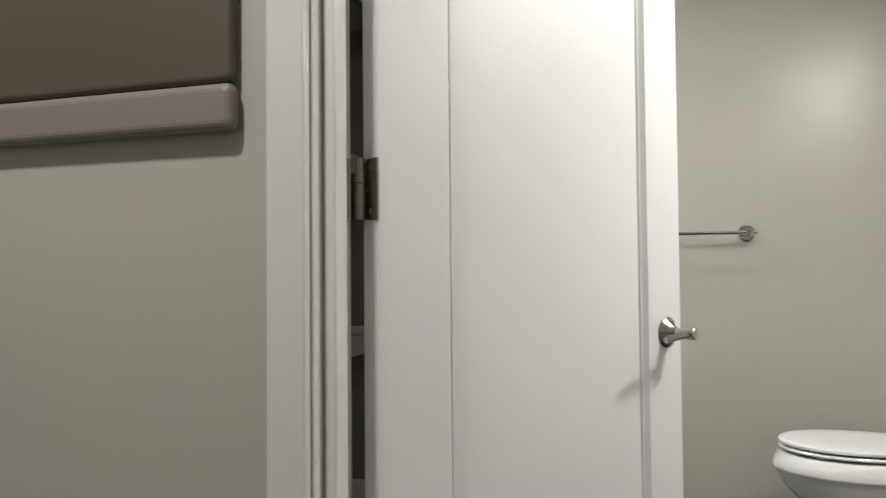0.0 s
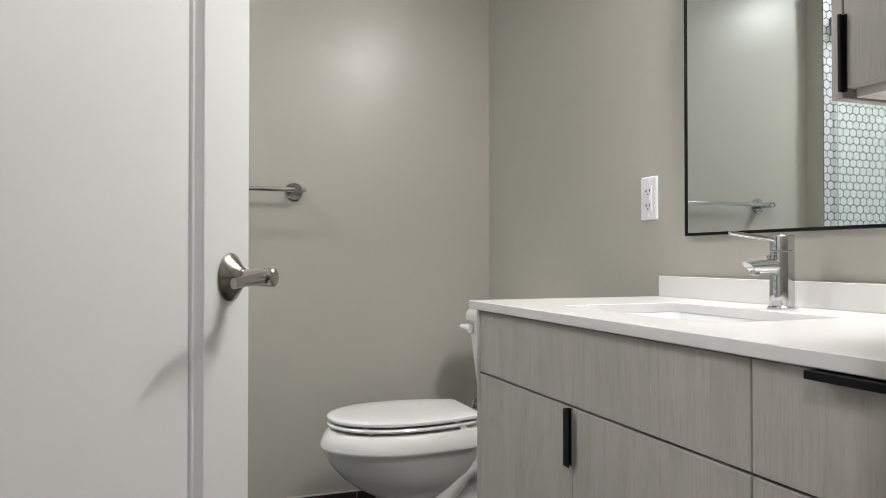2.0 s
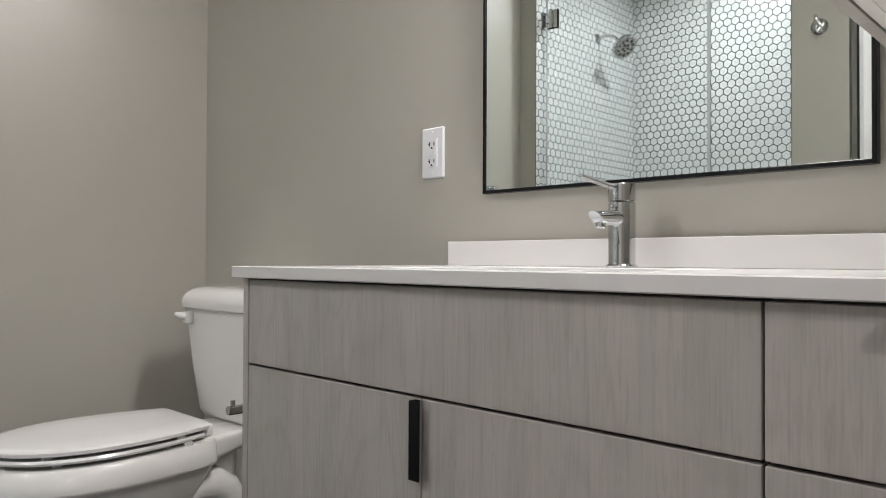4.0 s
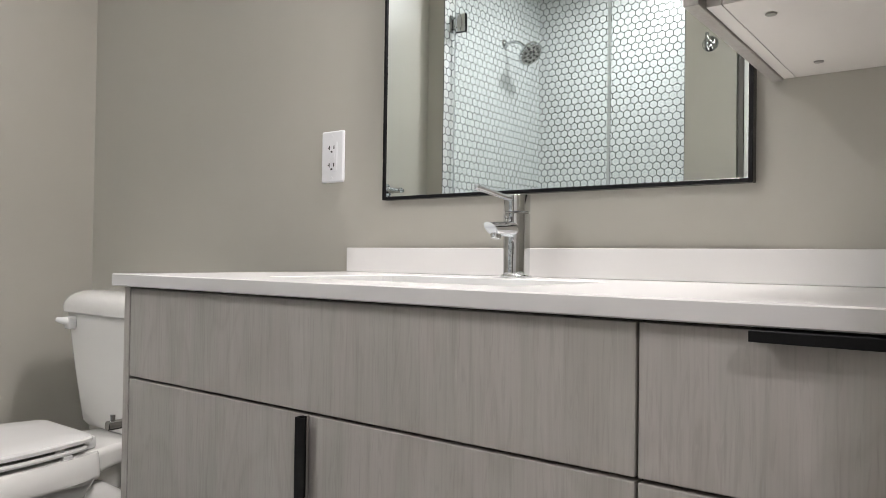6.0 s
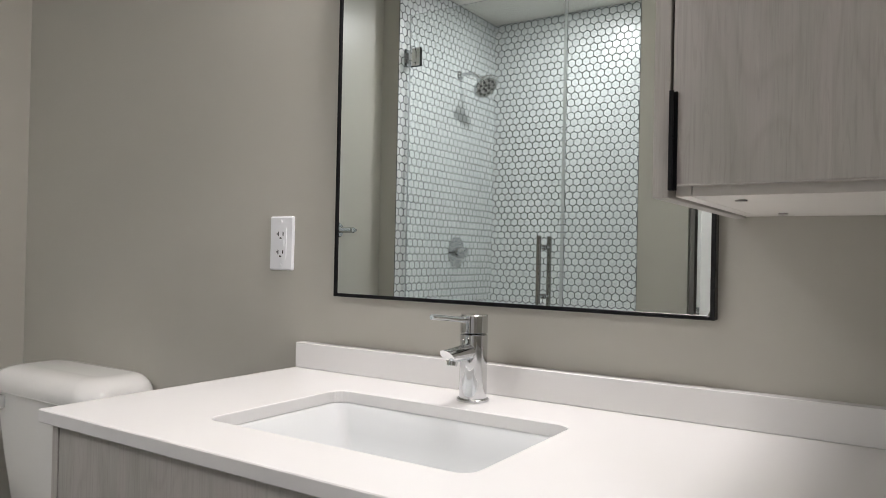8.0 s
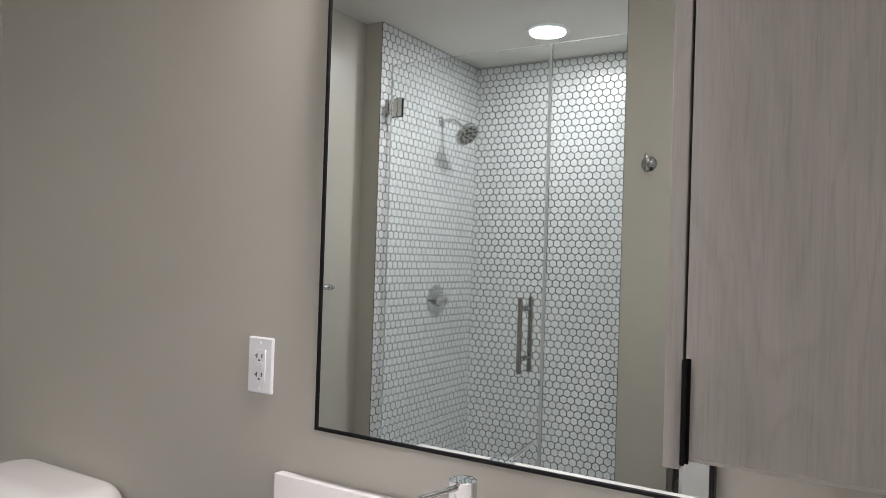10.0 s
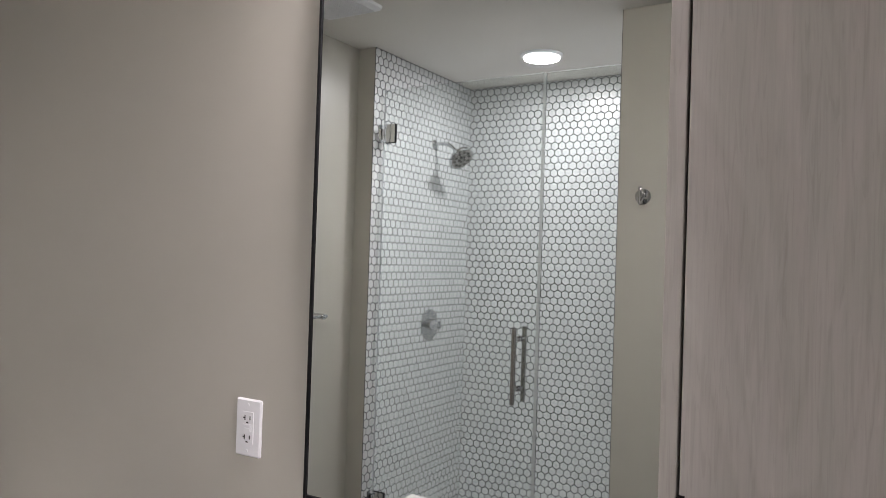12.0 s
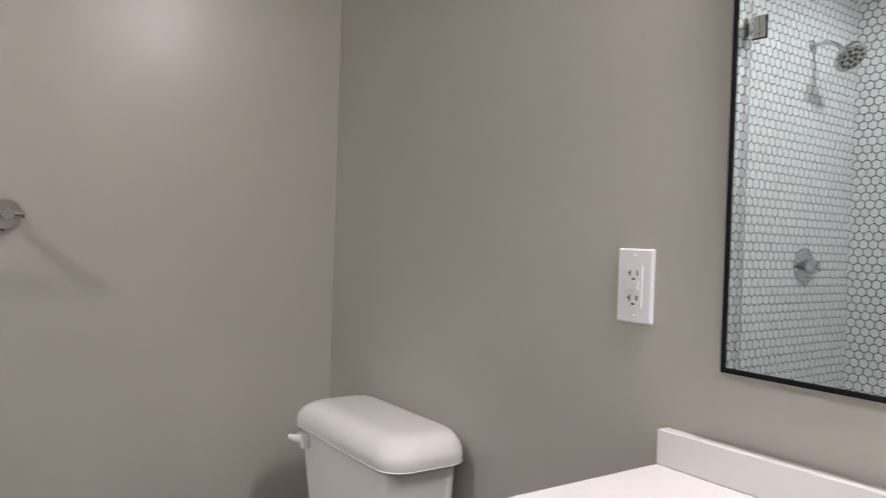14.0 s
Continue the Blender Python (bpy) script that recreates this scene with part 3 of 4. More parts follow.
def vanity():
    t = thing("sink_cabinet", VX, 2.32, 0, "pale grey wood-grain sink vanity base with black edge pulls", "cabinet")
    body = bmesh.new()
    box(body, VX + FRONT + 0.001, XE - 0.001, SY + 0.001, SY + 0.017, 0.10, CT - 0.021)
    box(body, VX + FRONT + 0.001, XE - 0.001, SY + 0.018, VY1 - 0.018, 0.10, 0.116)
    box(body, XE - 0.012, XE - 0.001, SY + 0.018, VY1 - 0.018, 0.117, CT - 0.2)
    box(body, VX + FRONT + 0.001, VX + FRONT + 0.012, SY + 0.018, VY1 - 0.018, 0.72, CT - 0.021)
    part("body", body, DARK_GAP, t, "dark carcass behind the fronts")
    part("side_panel", boxed(VX, XE - 0.001, VY1 - 0.0165, VY1, 0.0, CT - 0.021, 0.0008, 1), LAMINATE, t)
    part("toe_kick", boxed(VX + 0.06, VX + 0.072, SY + 0.002, VY1 - 0.018, 0.002, 0.099), LAMINATE, t)
    part("false_front", boxed(VX, VX + FRONT, SY + 0.0015, VY1 - 0.019, 0.7405, CT - 0.0235, 0.0012, 2), LAMINATE, t)
    mid = 2.322
    for name, y0, y1, hy in (("door", mid + 0.0015, VY1 - 0.019, 0), ("door", SY + 0.0015, mid - 0.0015, 1)):
        d = part(name, boxed(VX, VX + FRONT, y0, y1, 0.104, 0.7365, 0.0012, 2), LAMINATE, t)
        if not hy:
            bm = bmesh.new()
            box(bm, VX - 0.0025, VX - 0.0003, mid + 0.002, mid + 0.010, 0.633, 0.735, 0.0004, 1)
            box(bm, VX - 0.0115, VX - 0.0026, mid + 0.0075, mid + 0.0100, 0.633, 0.735, 0.0005, 1)
            box(bm, VX - 0.0135, VX - 0.0115, mid - 0.009, mid + 0.0100, 0.633, 0.735, 0.0005, 1)
            part("handle", bm, BLACK, d, "black metal edge pull")
    t = thing("drawer_cabinet", VX, 1.72, 0, "pale grey wood-grain drawer stack with black edge pulls", "cabinet")
    body = bmesh.new()
    y0 = YD1 + 0.002
    box(body, VX + FRONT + 0.001, XE - 0.001, y0, y0 + 0.016, 0.10, CT - 0.021)
    box(body, VX + FRONT + 0.001, XE - 0.001, SY - 0.017, SY - 0.001, 0.10, CT - 0.021)
    box(body, VX + FRONT + 0.001, VX + FRONT + 0.012, y0 + 0.017, SY - 0.018, 0.10, CT - 0.021)
    part("body", body, DARK_GAP, t, "dark carcass behind the fronts")
    part("toe_kick", boxed(VX + 0.06, VX + 0.072, y0, SY - 0.002, 0.002, 0.099), LAMINATE, t)
    for z0, z1 in ((0.7405, CT - 0.0235), (0.425, 0.7365), (0.104, 0.4215)):
        d = part("drawer_front", boxed(VX, VX + FRONT, y0 + 0.002, SY - 0.0015, z0, z1, 0.0012, 2), LAMINATE, t)
        bm = bmesh.new()
        h0, h1 = 1.690, 1.789
        box(bm, VX - 0.0025, VX - 0.0003, h0, h1, z1 - 0.010, z1 + 0.0015, 0.0004, 1)
        box(bm, VX - 0.022, VX - 0.0026, h0, h1, z1 - 0.0015, z1 + 0.0015, 0.0005, 1)
        box(bm, VX - 0.023, VX - 0.021, h0, h1, z1 - 0.008, z1 + 0.0015, 0.0005, 1)
        part("handle", bm, BLACK, d, "black metal edge pull")


vanity()
SX0, SX1, SY0, SY1 = 0.811, 1.102, 2.086, 2.534


def rounded_rect(x0, x1, y0, y1, r, z, n=6):
    out = []
    for cx, cy, a in ((x1 - r, y1 - r, 0), (x0 + r, y1 - r, 90), (x0 + r, y0 + r, 180), (x1 - r, y0 + r, 270)):
        out += [(cx + r * math.cos(radians(a + 90 * k / n)), cy + r * math.sin(radians(a + 90 * k / n)), z) for k in range(n + 1)]
    return out


def worktop():
    t = thing("countertop", CX0, 2.2, CT - 0.02, "white quartz vanity top with a sink cut-out and low upstand", "countertop")
    z1, z0 = CT, CT - 0.020
    n = 6
    bm = bmesh.new()
    inner = rounded_rect(SX0, SX1, SY0, SY1, 0.024, 0, n)
    X0, X1, Y0, Y1 = CX0, XE - 0.001, CY0 + 0.001, CY1
    cx, cy = (SX0 + SX1) / 2, (SY0 + SY1) / 2
    def outer_pt(p):
        dx, dy = p[0] - cx, p[1] - cy
        sx = (X1 - cx if dx > 0 else cx - X0) / max(abs(dx), 1e-9)
        sy = (Y1 - cy if dy > 0 else cy - Y0) / max(abs(dy), 1e-9)
        s = min(sx, sy)
        return (cx + dx * s, cy + dy * s)
    outer = [outer_pt(p) for p in inner]
    corners = [(X1, Y1), (X0, Y1), (X0, Y0), (X1, Y0)]
    for c, k in zip(corners, range(4)):
        i = min(range(k * (n + 1), (k + 1) * (n + 1)), key=lambda q: math.dist(outer[q], c))
        outer[i] = c
    b = 0.0015
    def shrink(p, d):
        return (min(max(p[0], X0 + d), X1 - d), min(max(p[1], Y0 + d), Y1 - d))
    def grow(p, d):
        v = Vector((p[0] - cx, p[1] - cy))
        return (p[0] + math.copysign(d, v.x), p[1] + math.copysign(d, v.y))
    rings = [[(*grow(p, b), z1) for p in inner], [(*shrink(p, b), z1) for p in outer], [(p[0], p[1], z1 - b) for p in outer],
             [(p[0], p[1], z0 + b) for p in outer], [(*shrink(p, b), z0) for p in outer], [(p[0], p[1], z0) for p in inner],
             [(p[0], p[1], z1 - b) for p in inner], [(*grow(p, b), z1) for p in inner]]
    loft(bm, rings, (False, False))
    bmesh.ops.remove_doubles(bm, verts=bm.verts[:], dist=1e-5)
    part("slab", bm, QUARTZ, t)
    part("upstand", boxed(XE - 0.026, XE - 0.001, CY0 + 0.001, CY1 - 0.001, CT + 0.0005, CT + 0.053, 0.0012, 2), QUARTZ, t)
    t = thing("sink", cx, cy, CT - 0.16, "white rectangular undermount porcelain basin below the quartz top", "sink")
    bm = bmesh.new()
    g = 0.004
    rr = []
    for ix, iy, z, r in ((-g - 0.02, -g - 0.02, z0 - 0.0004, 0.05), (-g, -g, z0 - 0.0004, 0.028), (-0.0012, -0.0012, z0 - 0.0006, 0.0245), (0.002, 0.003, z0 - 0.004, 0.020), (0.008, 0.020, z0 - 0.050, 0.014),
                         (0.015, 0.042, z0 - 0.105, 0.014), (0.030, 0.058, z0 - 0.126, 0.024), (0.10, 0.11, z0 - 0.138, 0.03), (0.13, 0.13, z0 - 0.142, 0.012), (0.13, 0.13, z0 - 0.155, 0.012),
                         (0.05, 0.06, z0 - 0.150, 0.04), (0.004, 0.015, z0 - 0.12, 0.04), (-0.02, -0.02, z0 - 0.012, 0.05), (-g - 0.02, -g - 0.02, z0 - 0.012, 0.05)):
        rr.append(rounded_rect(SX0 + ix, SX1 - ix, SY0 + iy, SY1 - iy, r, z, 6))
    loft(bm, rr, (False, False))
    part("basin", bm, BASIN, t, smooth=True)
    bm = bmesh.new()
    lathe(bm, [(0, 0), (0.030, 0), (0.030, 0.003), (0.024, 0.0045), (0.012, 0.004), (0, 0.006)], 28, Matrix.Translation((cx, cy, z0 - 0.1425)))
    part("drain", bm, CHROME, t, smooth=True)
    bm = bmesh.new()
    box(bm, cx - 0.04, cx + 0.04, cy - 0.09, cy + 0.09, z0 - 0.156, z0 - 0.1425)
    part("drain_boss", bm, BASIN, t)


worktop()


def faucet():
    x, y, z = 1.172, 2.298, CT + 0.0005
    t = thing("faucet", x, y, z, "chrome single-lever cylindrical basin tap on the white worktop", "faucet")
    bm = bmesh.new()
    lathe(bm, [(0, 0), (0.0275, 0), (0.0275, 0.003), (0.0255, 0.005), (0, 0.005)], 40, Matrix.Translation((x, y, z)))
    part("base_ring", bm, CHROME, t, smooth=True)
    bm = bmesh.new()
    lathe(bm, [(0, 0.005), (0.0235, 0.005), (0.0235, 0.111), (0.022, 0.112), (0, 0.112)], 48, Matrix.Translation((x, y, z)))
    part("body", bm, CHROME, t, smooth=True)
    bm = bmesh.new()
    lathe(bm, [(0, 0.1135), (0.0215, 0.1135), (0.0235, 0.115), (0.0235, 0.1435), (0.0225, 0.1445), (0, 0.1445)], 48, Matrix.Translation((x, y, z)))
    part("cap", bm, CHROME, t, smooth=True)
    bm = bmesh.new()
    cyl(bm, (x - 0.020, y, z + 0.136), (x - 0.129, y, z + 0.148), 0.0050, 0.0046, 18, 0.0008)
    part("lever", bm, CHROME, t, smooth=True)
    a = Vector((x - 0.012, y, z + 0.084))
    c = Vector((x - 0.082, y, z + 0.082))
    bm = bmesh.new()
    rings = []
    for k in range(9):
        u = k / 8
        p = a.lerp(c, u)
        r = 0.0152 - 0.0034 * u
        ring = []
        for i in range(28):
            an = math.tau * i / 28
            yy, zz = r * math.cos(an), r * 0.95 * math.sin(an)
            xx = p.x - (zz * 1.1 if k == 8 else 0)
            ring.append((xx, p.y + yy, p.z + zz))
        rings.append(ring)
    loft(bm, rings)
    part("spout", bm, CHROME, t, smooth=True)
    bm = bmesh.new()
    cyl(bm, c + Vector((0.016, 0, -0.004)), c + Vector((0.014, 0, -0.0165)), 0.0090, 0.0086, 24, 0.001)
    part("aerator", bm, CHROME, t, smooth=True)
    bm = bmesh.new()
    cyl(bm, (x - 0.034, y, z + 0.090), (x - 0.034, y, z + 0.101), 0.0025, seg=12)
    cyl(bm, (x - 0.034, y, z + 0.101), (x - 0.034, y, z + 0.106), 0.0042, seg=14, bevel=0.001)
    part("drain_rod", bm, CHROME, t, smooth=True)


faucet()


def wall_mirror():
    y0, y1, z0, z1 = 1.923, 2.677, 1.060, 2.09
    t = thing("wall_mirror", XE, 2.3, z0, "rectangular wall mirror in a thin black metal frame", "mirror")
    xf = 1.240
    f = 0.007
    glass = boxed(xf + 0.003, xf + 0.007, y0 + f, y1 - f, z0 + f, z1 - f)
    part("glass", glass, MIRROR, t, "clear silvered glass")
    for name, a in (("frame_left", (y1 - f, y1, z0, z1)), ("frame_right", (y0, y0 + f, z0, z1)), ("frame_bottom", (y0 + f, y1 - f, z0, z0 + f)), ("frame_top", (y0 + f, y1 - f, z1 - f, z1))):
        part("frame_rail", boxed(xf, XE - 0.002, *a, 0.0008, 1), BLACK_FRAME, t)


wall_mirror()


def upper_cabinet():
    y1, y0 = 1.902, YD1 + 0.002
    z0, z1 = 1.213, 2.20
    xf = 0.860
    t = thing("wall_cabinet", 1.06, 1.73, z0, "pale grey wood-grain wall cabinet with black pull above the worktop", "cabinet")
    part("side_panel", boxed(xf + 0.0, XE - 0.001, y1 - 0.0165, y1, z0, z1, 0.0008, 1), LAMINATE, t)
    WHITE_MEL = glazed("pale_melamine", (0.78, 0.75, 0.71), 0.45, 0.02)
    part("bottom", boxed(xf + 0.024, XE - 0.001, y0 + 0.017, y1 - 0.0345, z0 + 0.003, z0 + 0.019), WHITE_MEL, t, "pale melamine underside")
    part("filler", boxed(xf + 0.024, XE - 0.001, y1 - 0.0335, y1 - 0.0175, z0 + 0.003, z0 + 0.6), WHITE_MEL, t, "pale carcass edge")
    part("back_side", boxed(xf + 0.024, XE - 0.001, y0, y0 + 0.016, z0 + 0.003, z1 - 0.01), WHITE_MEL, t)
    part("top", boxed(xf + 0.024, XE - 0.001, y0 + 0.017, y1 - 0.018, z1 - 0.02, z1 - 0.003), WHITE_MEL, t)
    door = part("door", boxed(xf, xf + FRONT, y0 + 0.002, y1 - 0.0195, z0 + 0.013, z1 - 0.002, 0.0012, 2), LAMINATE, t)
    bm = bmesh.new()
    hy = y1 - 0.0185
    h0, h1 = z0 + 0.007, z0 + 0.108
    box(bm, xf - 0.0025, xf - 0.0003, hy - 0.0065, hy, h0, h1, 0.0004, 1)
    box(bm, xf - 0.0085, xf - 0.0026, hy - 0.0025, hy, h0, h1, 0.0005, 1)
    box(bm, xf - 0.0105, xf - 0.0085, hy - 0.0045, hy, h0, h1, 0.0005, 1)
    part("handle", bm, BLACK, door, "black metal edge pull")
    for x, y in ((0.942, 1.831), (1.183, 1.824), (0.942, 1.61), (1.183, 1.61)):
        bm = bmesh.new()
        lathe(bm, [(0, 0.0005), (0.0065, 0.0005), (0.006, -0.001), (0.0025, -0.0013), (0, 0.0)], 20, Matrix.Translation((x, y, z0 + 0.002)))
        part("cam_bolt", bm, BOLT, t, "round metal fixing", smooth=True)


upper_cabinet()


def outlet():
    x, y, z = XE, 2.847, 1.168
    t = thing("wall_outlet", x, y, z, "white double receptacle with test buttons in a white cover plate", "electrical outlet")
    w, h = 0.0355, 0.0595
    bm = bmesh.new()
    rr = [rounded_rect(-w, w, -h, h, 0.004, 0.0005, 3), rounded_rect(-w, w, -h, h, 0.004, 0.0035, 3), rounded_rect(-w + 0.003, w - 0.003, -h + 0.003, h - 0.003, 0.003, 0.0062, 3)]
    # local (u, v, d) -> world (x - d, y + u, z + v)
    f = lambda p: (x - p[2], y + p[0], z + p[1])
    loft(bm, [[f(p) for p in r] for r in rr])
    part("cover_plate", bm, PLASTIC, t)
    bm = bmesh.new()
    rr = [rounded_rect(-0.0165, 0.0165, -0.0335, 0.0335, 0.002, d, 3) for d in (0.006, 0.0078)]
    loft(bm, [[f(p) for p in r] for r in rr])
    part("receptacle", bm, PLASTIC, t)
    def bit(name, u0, u1, v0, v1, mat, d=0.0082, label=""):
        part(name, boxed(x - d, x - 0.0074, y + u0, y + u1, z + v0, z + v1), mat, t, label)
    for s in (0.0205, -0.0195):
        bit("slot", -0.0086, -0.0060, s - 0.0038, s + 0.0045, DARK_SLOT)
        bit("slot", 0.0060, 0.0084, s - 0.0050, s + 0.0050, DARK_SLOT)
        bit("slot_cross", 0.0084, 0.0122, s - 0.0012, s + 0.0012, DARK_SLOT)
        bm = bmesh.new()
        cyl(bm, (x - 0.0074, y, z + s - 0.0098), (x - 0.0082, y, z + s - 0.0102), 0.0031, seg=12)
        part("ground_hole", bm, DARK_SLOT, t)
    bit("button_frame", -0.0115, 0.0115, -0.0078, 0.0088, PLASTIC, 0.0086)
    bit("test_button", -0.0095, 0.0095, 0.0014, 0.0070, PLASTIC, 0.0098)
    bit("test_button", -0.0095, 0.0095, -0.0060, -0.0004, PLASTIC, 0.0098)
    for v in (0.048, -0.048):
        bm = bmesh.new()
        lathe(bm, [(0, 0.0005), (0.003, 0.0005), (0.0026, 0.0016), (0, 0.0018)], 14, Matrix.Translation((x - 0.0058, y, z + v)) @ pose(0, 0, 0, 0, -90))
        part("screw", bm, PLASTIC, t, smooth=True)


outlet()


def paper_holder():
    x, y, z = 0.755, VY1, 0.640
    t = thing("paper_holder", x, y, z, "chrome toilet paper holder post on the vanity side panel", "toilet paper holder")
    bm = bmesh.new()
    lathe(bm, [(0, 0.0005), (0.024, 0.0005), (0.024, 0.006), (0.021, 0.008), (0, 0.008)], 28, Matrix.Translation((x + 0.11, y, z)) @ pose(0, 0, 0, -90))
    part("wall_plate", bm, CHROME, t, smooth=True)
    bm = bmesh.new()
    cyl(bm, (x + 0.11, y + 0.008, z), (x + 0.11, y + 0.095, z), 0.009, seg=20)
    part("post", bm, CHROME, t, smooth=True)
    bm = bmesh.new()
    cyl(bm, (x + 0.119, y + 0.086, z), (x - 0.022, y + 0.086, z), 0.0085, seg=20, bevel=0.001)
    part("arm", bm, CHROME, t, smooth=True)
    bm = bmesh.new()
    cyl(bm, (x - 0.012, y + 0.086, z + 0.006), (x - 0.012, y + 0.086, z + 0.018), 0.0045, seg=14)
    part("end_pin", bm, CHROME, t, smooth=True)


paper_holder()


# ---- toilet ----
def toilet():
    yc = 3.502
    t = thing("toilet", 0.9, yc, 0, "white two-piece toilet, lid closed, against the grey wall", "toilet")

    def oval(x_front, x_back, half, z, back=0.80, r=0.03, n=18):
        """Elongated bowl outline: half an ellipse for the nose, sides that draw in to a straight back."""
        xm = x_front + (x_back - x_front) * 0.50
        side = []
        for k in range(n + 1):
            a = math.pi / 2 * k / n
            side.append((xm - (xm - x_front) * math.cos(a), half * math.sin(a) ** 0.94))
        hb = half * back
        m_ = 8
        for k in range(1, m_ + 1):
            u = k / m_
            x = xm + (x_back - r - xm) * u
            side.append((x, half + (hb - half) * u ** 2.0))
        for k in range(1, 5):
            a = math.pi / 2 * k / 4
            side.append((x_back - r + r * math.sin(a), hb - r + r * math.cos(a)))
        out = [(x, yc + y, z) for x, y in side]
        out += [(x, yc - y, z) for x, y in side[:0:-1]]
        return out

    bm = bmesh.new()
    rings = [oval(0.520, 0.98, 0.165, 0.4555), oval(0.508, 1.00, 0.176, 0.454), oval(0.500, 1.00, 0.182, 0.448), oval(0.488, 1.0, 0.190, 0.425), oval(0.480, 1.0, 0.195, 0.404), oval(0.481, 1.0, 0.194, 0.397),
             oval(0.487, 0.99, 0.189, 0.391), oval(0.496, 0.98, 0.182, 0.372), oval(0.516, 0.96, 0.172, 0.335), oval(0.548, 0.945, 0.157, 0.298), oval(0.594, 0.925, 0.138, 0.262), oval(0.645, 0.905, 0.112, 0.232),
             oval(0.70, 0.88, 0.080, 0.210), oval(0.75, 0.84, 0.04, 0.200)]
    loft(bm, rings)
    part("bowl", bm, PORCELAIN, t, smooth=True)
    # column under the bowl, flared towards the floor
    bm = bmesh.new()
    loft(bm, [oval(0.668, 0.90, 0.080, 0.262), oval(0.662, 0.90, 0.084, 0.235), oval(0.664, 0.895, 0.087, 0.19), oval(0.664, 0.895, 0.092, 0.13), oval(0.660, 0.90, 0.100, 0.075),
              oval(0.652, 0.91, 0.110, 0.025), oval(0.648, 0.915, 0.114, 0.0015)])
    part("column", bm, PORCELAIN, t, smooth=True)
    # deck that carries the tank
    bm = bmesh.new()
    sec = []
    for x, hw, z0 in ((0.86, 0.160, 0.395), (0.93, 0.150, 0.392), (0.98, 0.136, 0.392), (1.03, 0.118, 0.398), (1.08, 0.106, 0.404), (1.14, 0.102, 0.406), (1.225, 0.102, 0.406)):
        sec.append([(x, yc + u, z) for u, z, *_ in rounded_rect(-hw, hw, z0, 0.4565, 0.016, 0, 5)])
    loft(bm, sec)
    part("tank_deck", bm, PORCELAIN, t, smooth=True)
    # trapway loops on each flank
    for s_ in (-1, 1):
        bm = bmesh.new()
        pts = []
        cx, cz, R = 0.985, 0.235, 0.085
        pts.append((0.80, yc + s_ * 0.070, 0.165))
        pts.append((0.86, yc + s_ * 0.078, 0.215))
        for k in range(9):
            a = radians(150 - 26 * k)
            pts.append((cx + R * 1.05 * math.cos(a), yc + s_ * 0.080, cz + R * 1.1 * math.sin(a)))
        pts.append((0.93, yc + s_ * 0.076, 0.10))
        pts.append((0.87, yc + s_ * 0.07, 0.06))
        tube(bm, pts, [0.032, 0.040] + [0.046] * 9 + [0.040, 0.032], 20)
        part("trapway", bm, PORCELAIN, t, smooth=True)
    bm = bmesh.new()
    sec = [rounded_rect(0.70, x1, yc - w, yc + w, 0.05, z, 6) for w, z, x1 in ((0.120, 0.0015, 1.16), (0.114, 0.03, 1.155), (0.085, 0.07, 1.14), (0.066, 0.14, 1.12), (0.06, 0.26, 1.11), (0.06, 0.40, 1.12))]
    loft(bm, sec)
    part("pedestal", bm, PORCELAIN, t, smooth=True)
    for s_ in (-1, 1):
        bm = bmesh.new()
        lathe(bm, [(0.016, 0), (0.016, 0.008), (0.012, 0.016), (0, 0.019)], 20, Matrix.Translation((0.99, yc + s_ * 0.100, 0.028)))
        part("bolt_cap", bm, SEAT, t, smooth=True)
    # seat ring and lid
    bm = bmesh.new()
    loft(bm, [oval(0.512, 0.966, 0.170, 0.4625), oval(0.503, 0.972, 0.178, 0.465), oval(0.502, 0.973, 0.179, 0.470), oval(0.507, 0.970, 0.175, 0.4755)])
    part("seat", bm, SEAT, t, smooth=True)
    bm = bmesh.new()
    loft(bm, [oval(0.510, 0.978, 0.172, 0.4815), oval(0.502, 0.985, 0.179, 0.484), oval(0.502, 0.986, 0.179, 0.492), oval(0.507, 0.983, 0.175, 0.4965), oval(0.525, 0.972, 0.160, 0.4985), oval(0.62, 0.92, 0.10, 0.4995, r=0.02)])
    part("lid", bm, SEAT, t, smooth=True)
    for s_ in (-1, 1):
        part("lid_hinge", boxed(0.955, 1.000, yc + s_ * 0.085 - 0.028, yc + s_ * 0.085 + 0.028, 0.457, 0.490, 0.008, 3), SEAT, t, smooth=True)
        for xx, yy in ((0.585, 0.128), (0.88, 0.150)):
            part("bumper", boxed(xx, xx + 0.022, yc + s_ * yy - 0.005, yc + s_ * yy + 0.005, 0.4745, 0.4825, 0.001, 1), SEAT, t)
            part("bumper", boxed(xx + 0.02, xx + 0.042, yc + s_ * yy - 0.005, yc + s_ * yy + 0.005, 0.4545, 0.4635, 0.001, 1), SEAT, t)
    # tank and its cover
    bm = bmesh.new()
    sec = []
    for z, x0, hw, r in ((0.4575, 1.118, 0.160, 0.03), (0.462, 1.104, 0.172, 0.036), (0.475, 1.096, 0.180, 0.038), (0.60, 1.083, 0.197, 0.038), (0.770, 1.068, 0.216, 0.038), (0.775, 1.072, 0.212, 0.034)):
        sec.append(rounded_rect(x0, 1.245, yc - hw - 0.012, yc + hw, r, z, 8))
    loft(bm, sec)
    part("tank", bm, PORCELAIN, t, smooth=True)
    bm = bmesh.new()
    sec = []
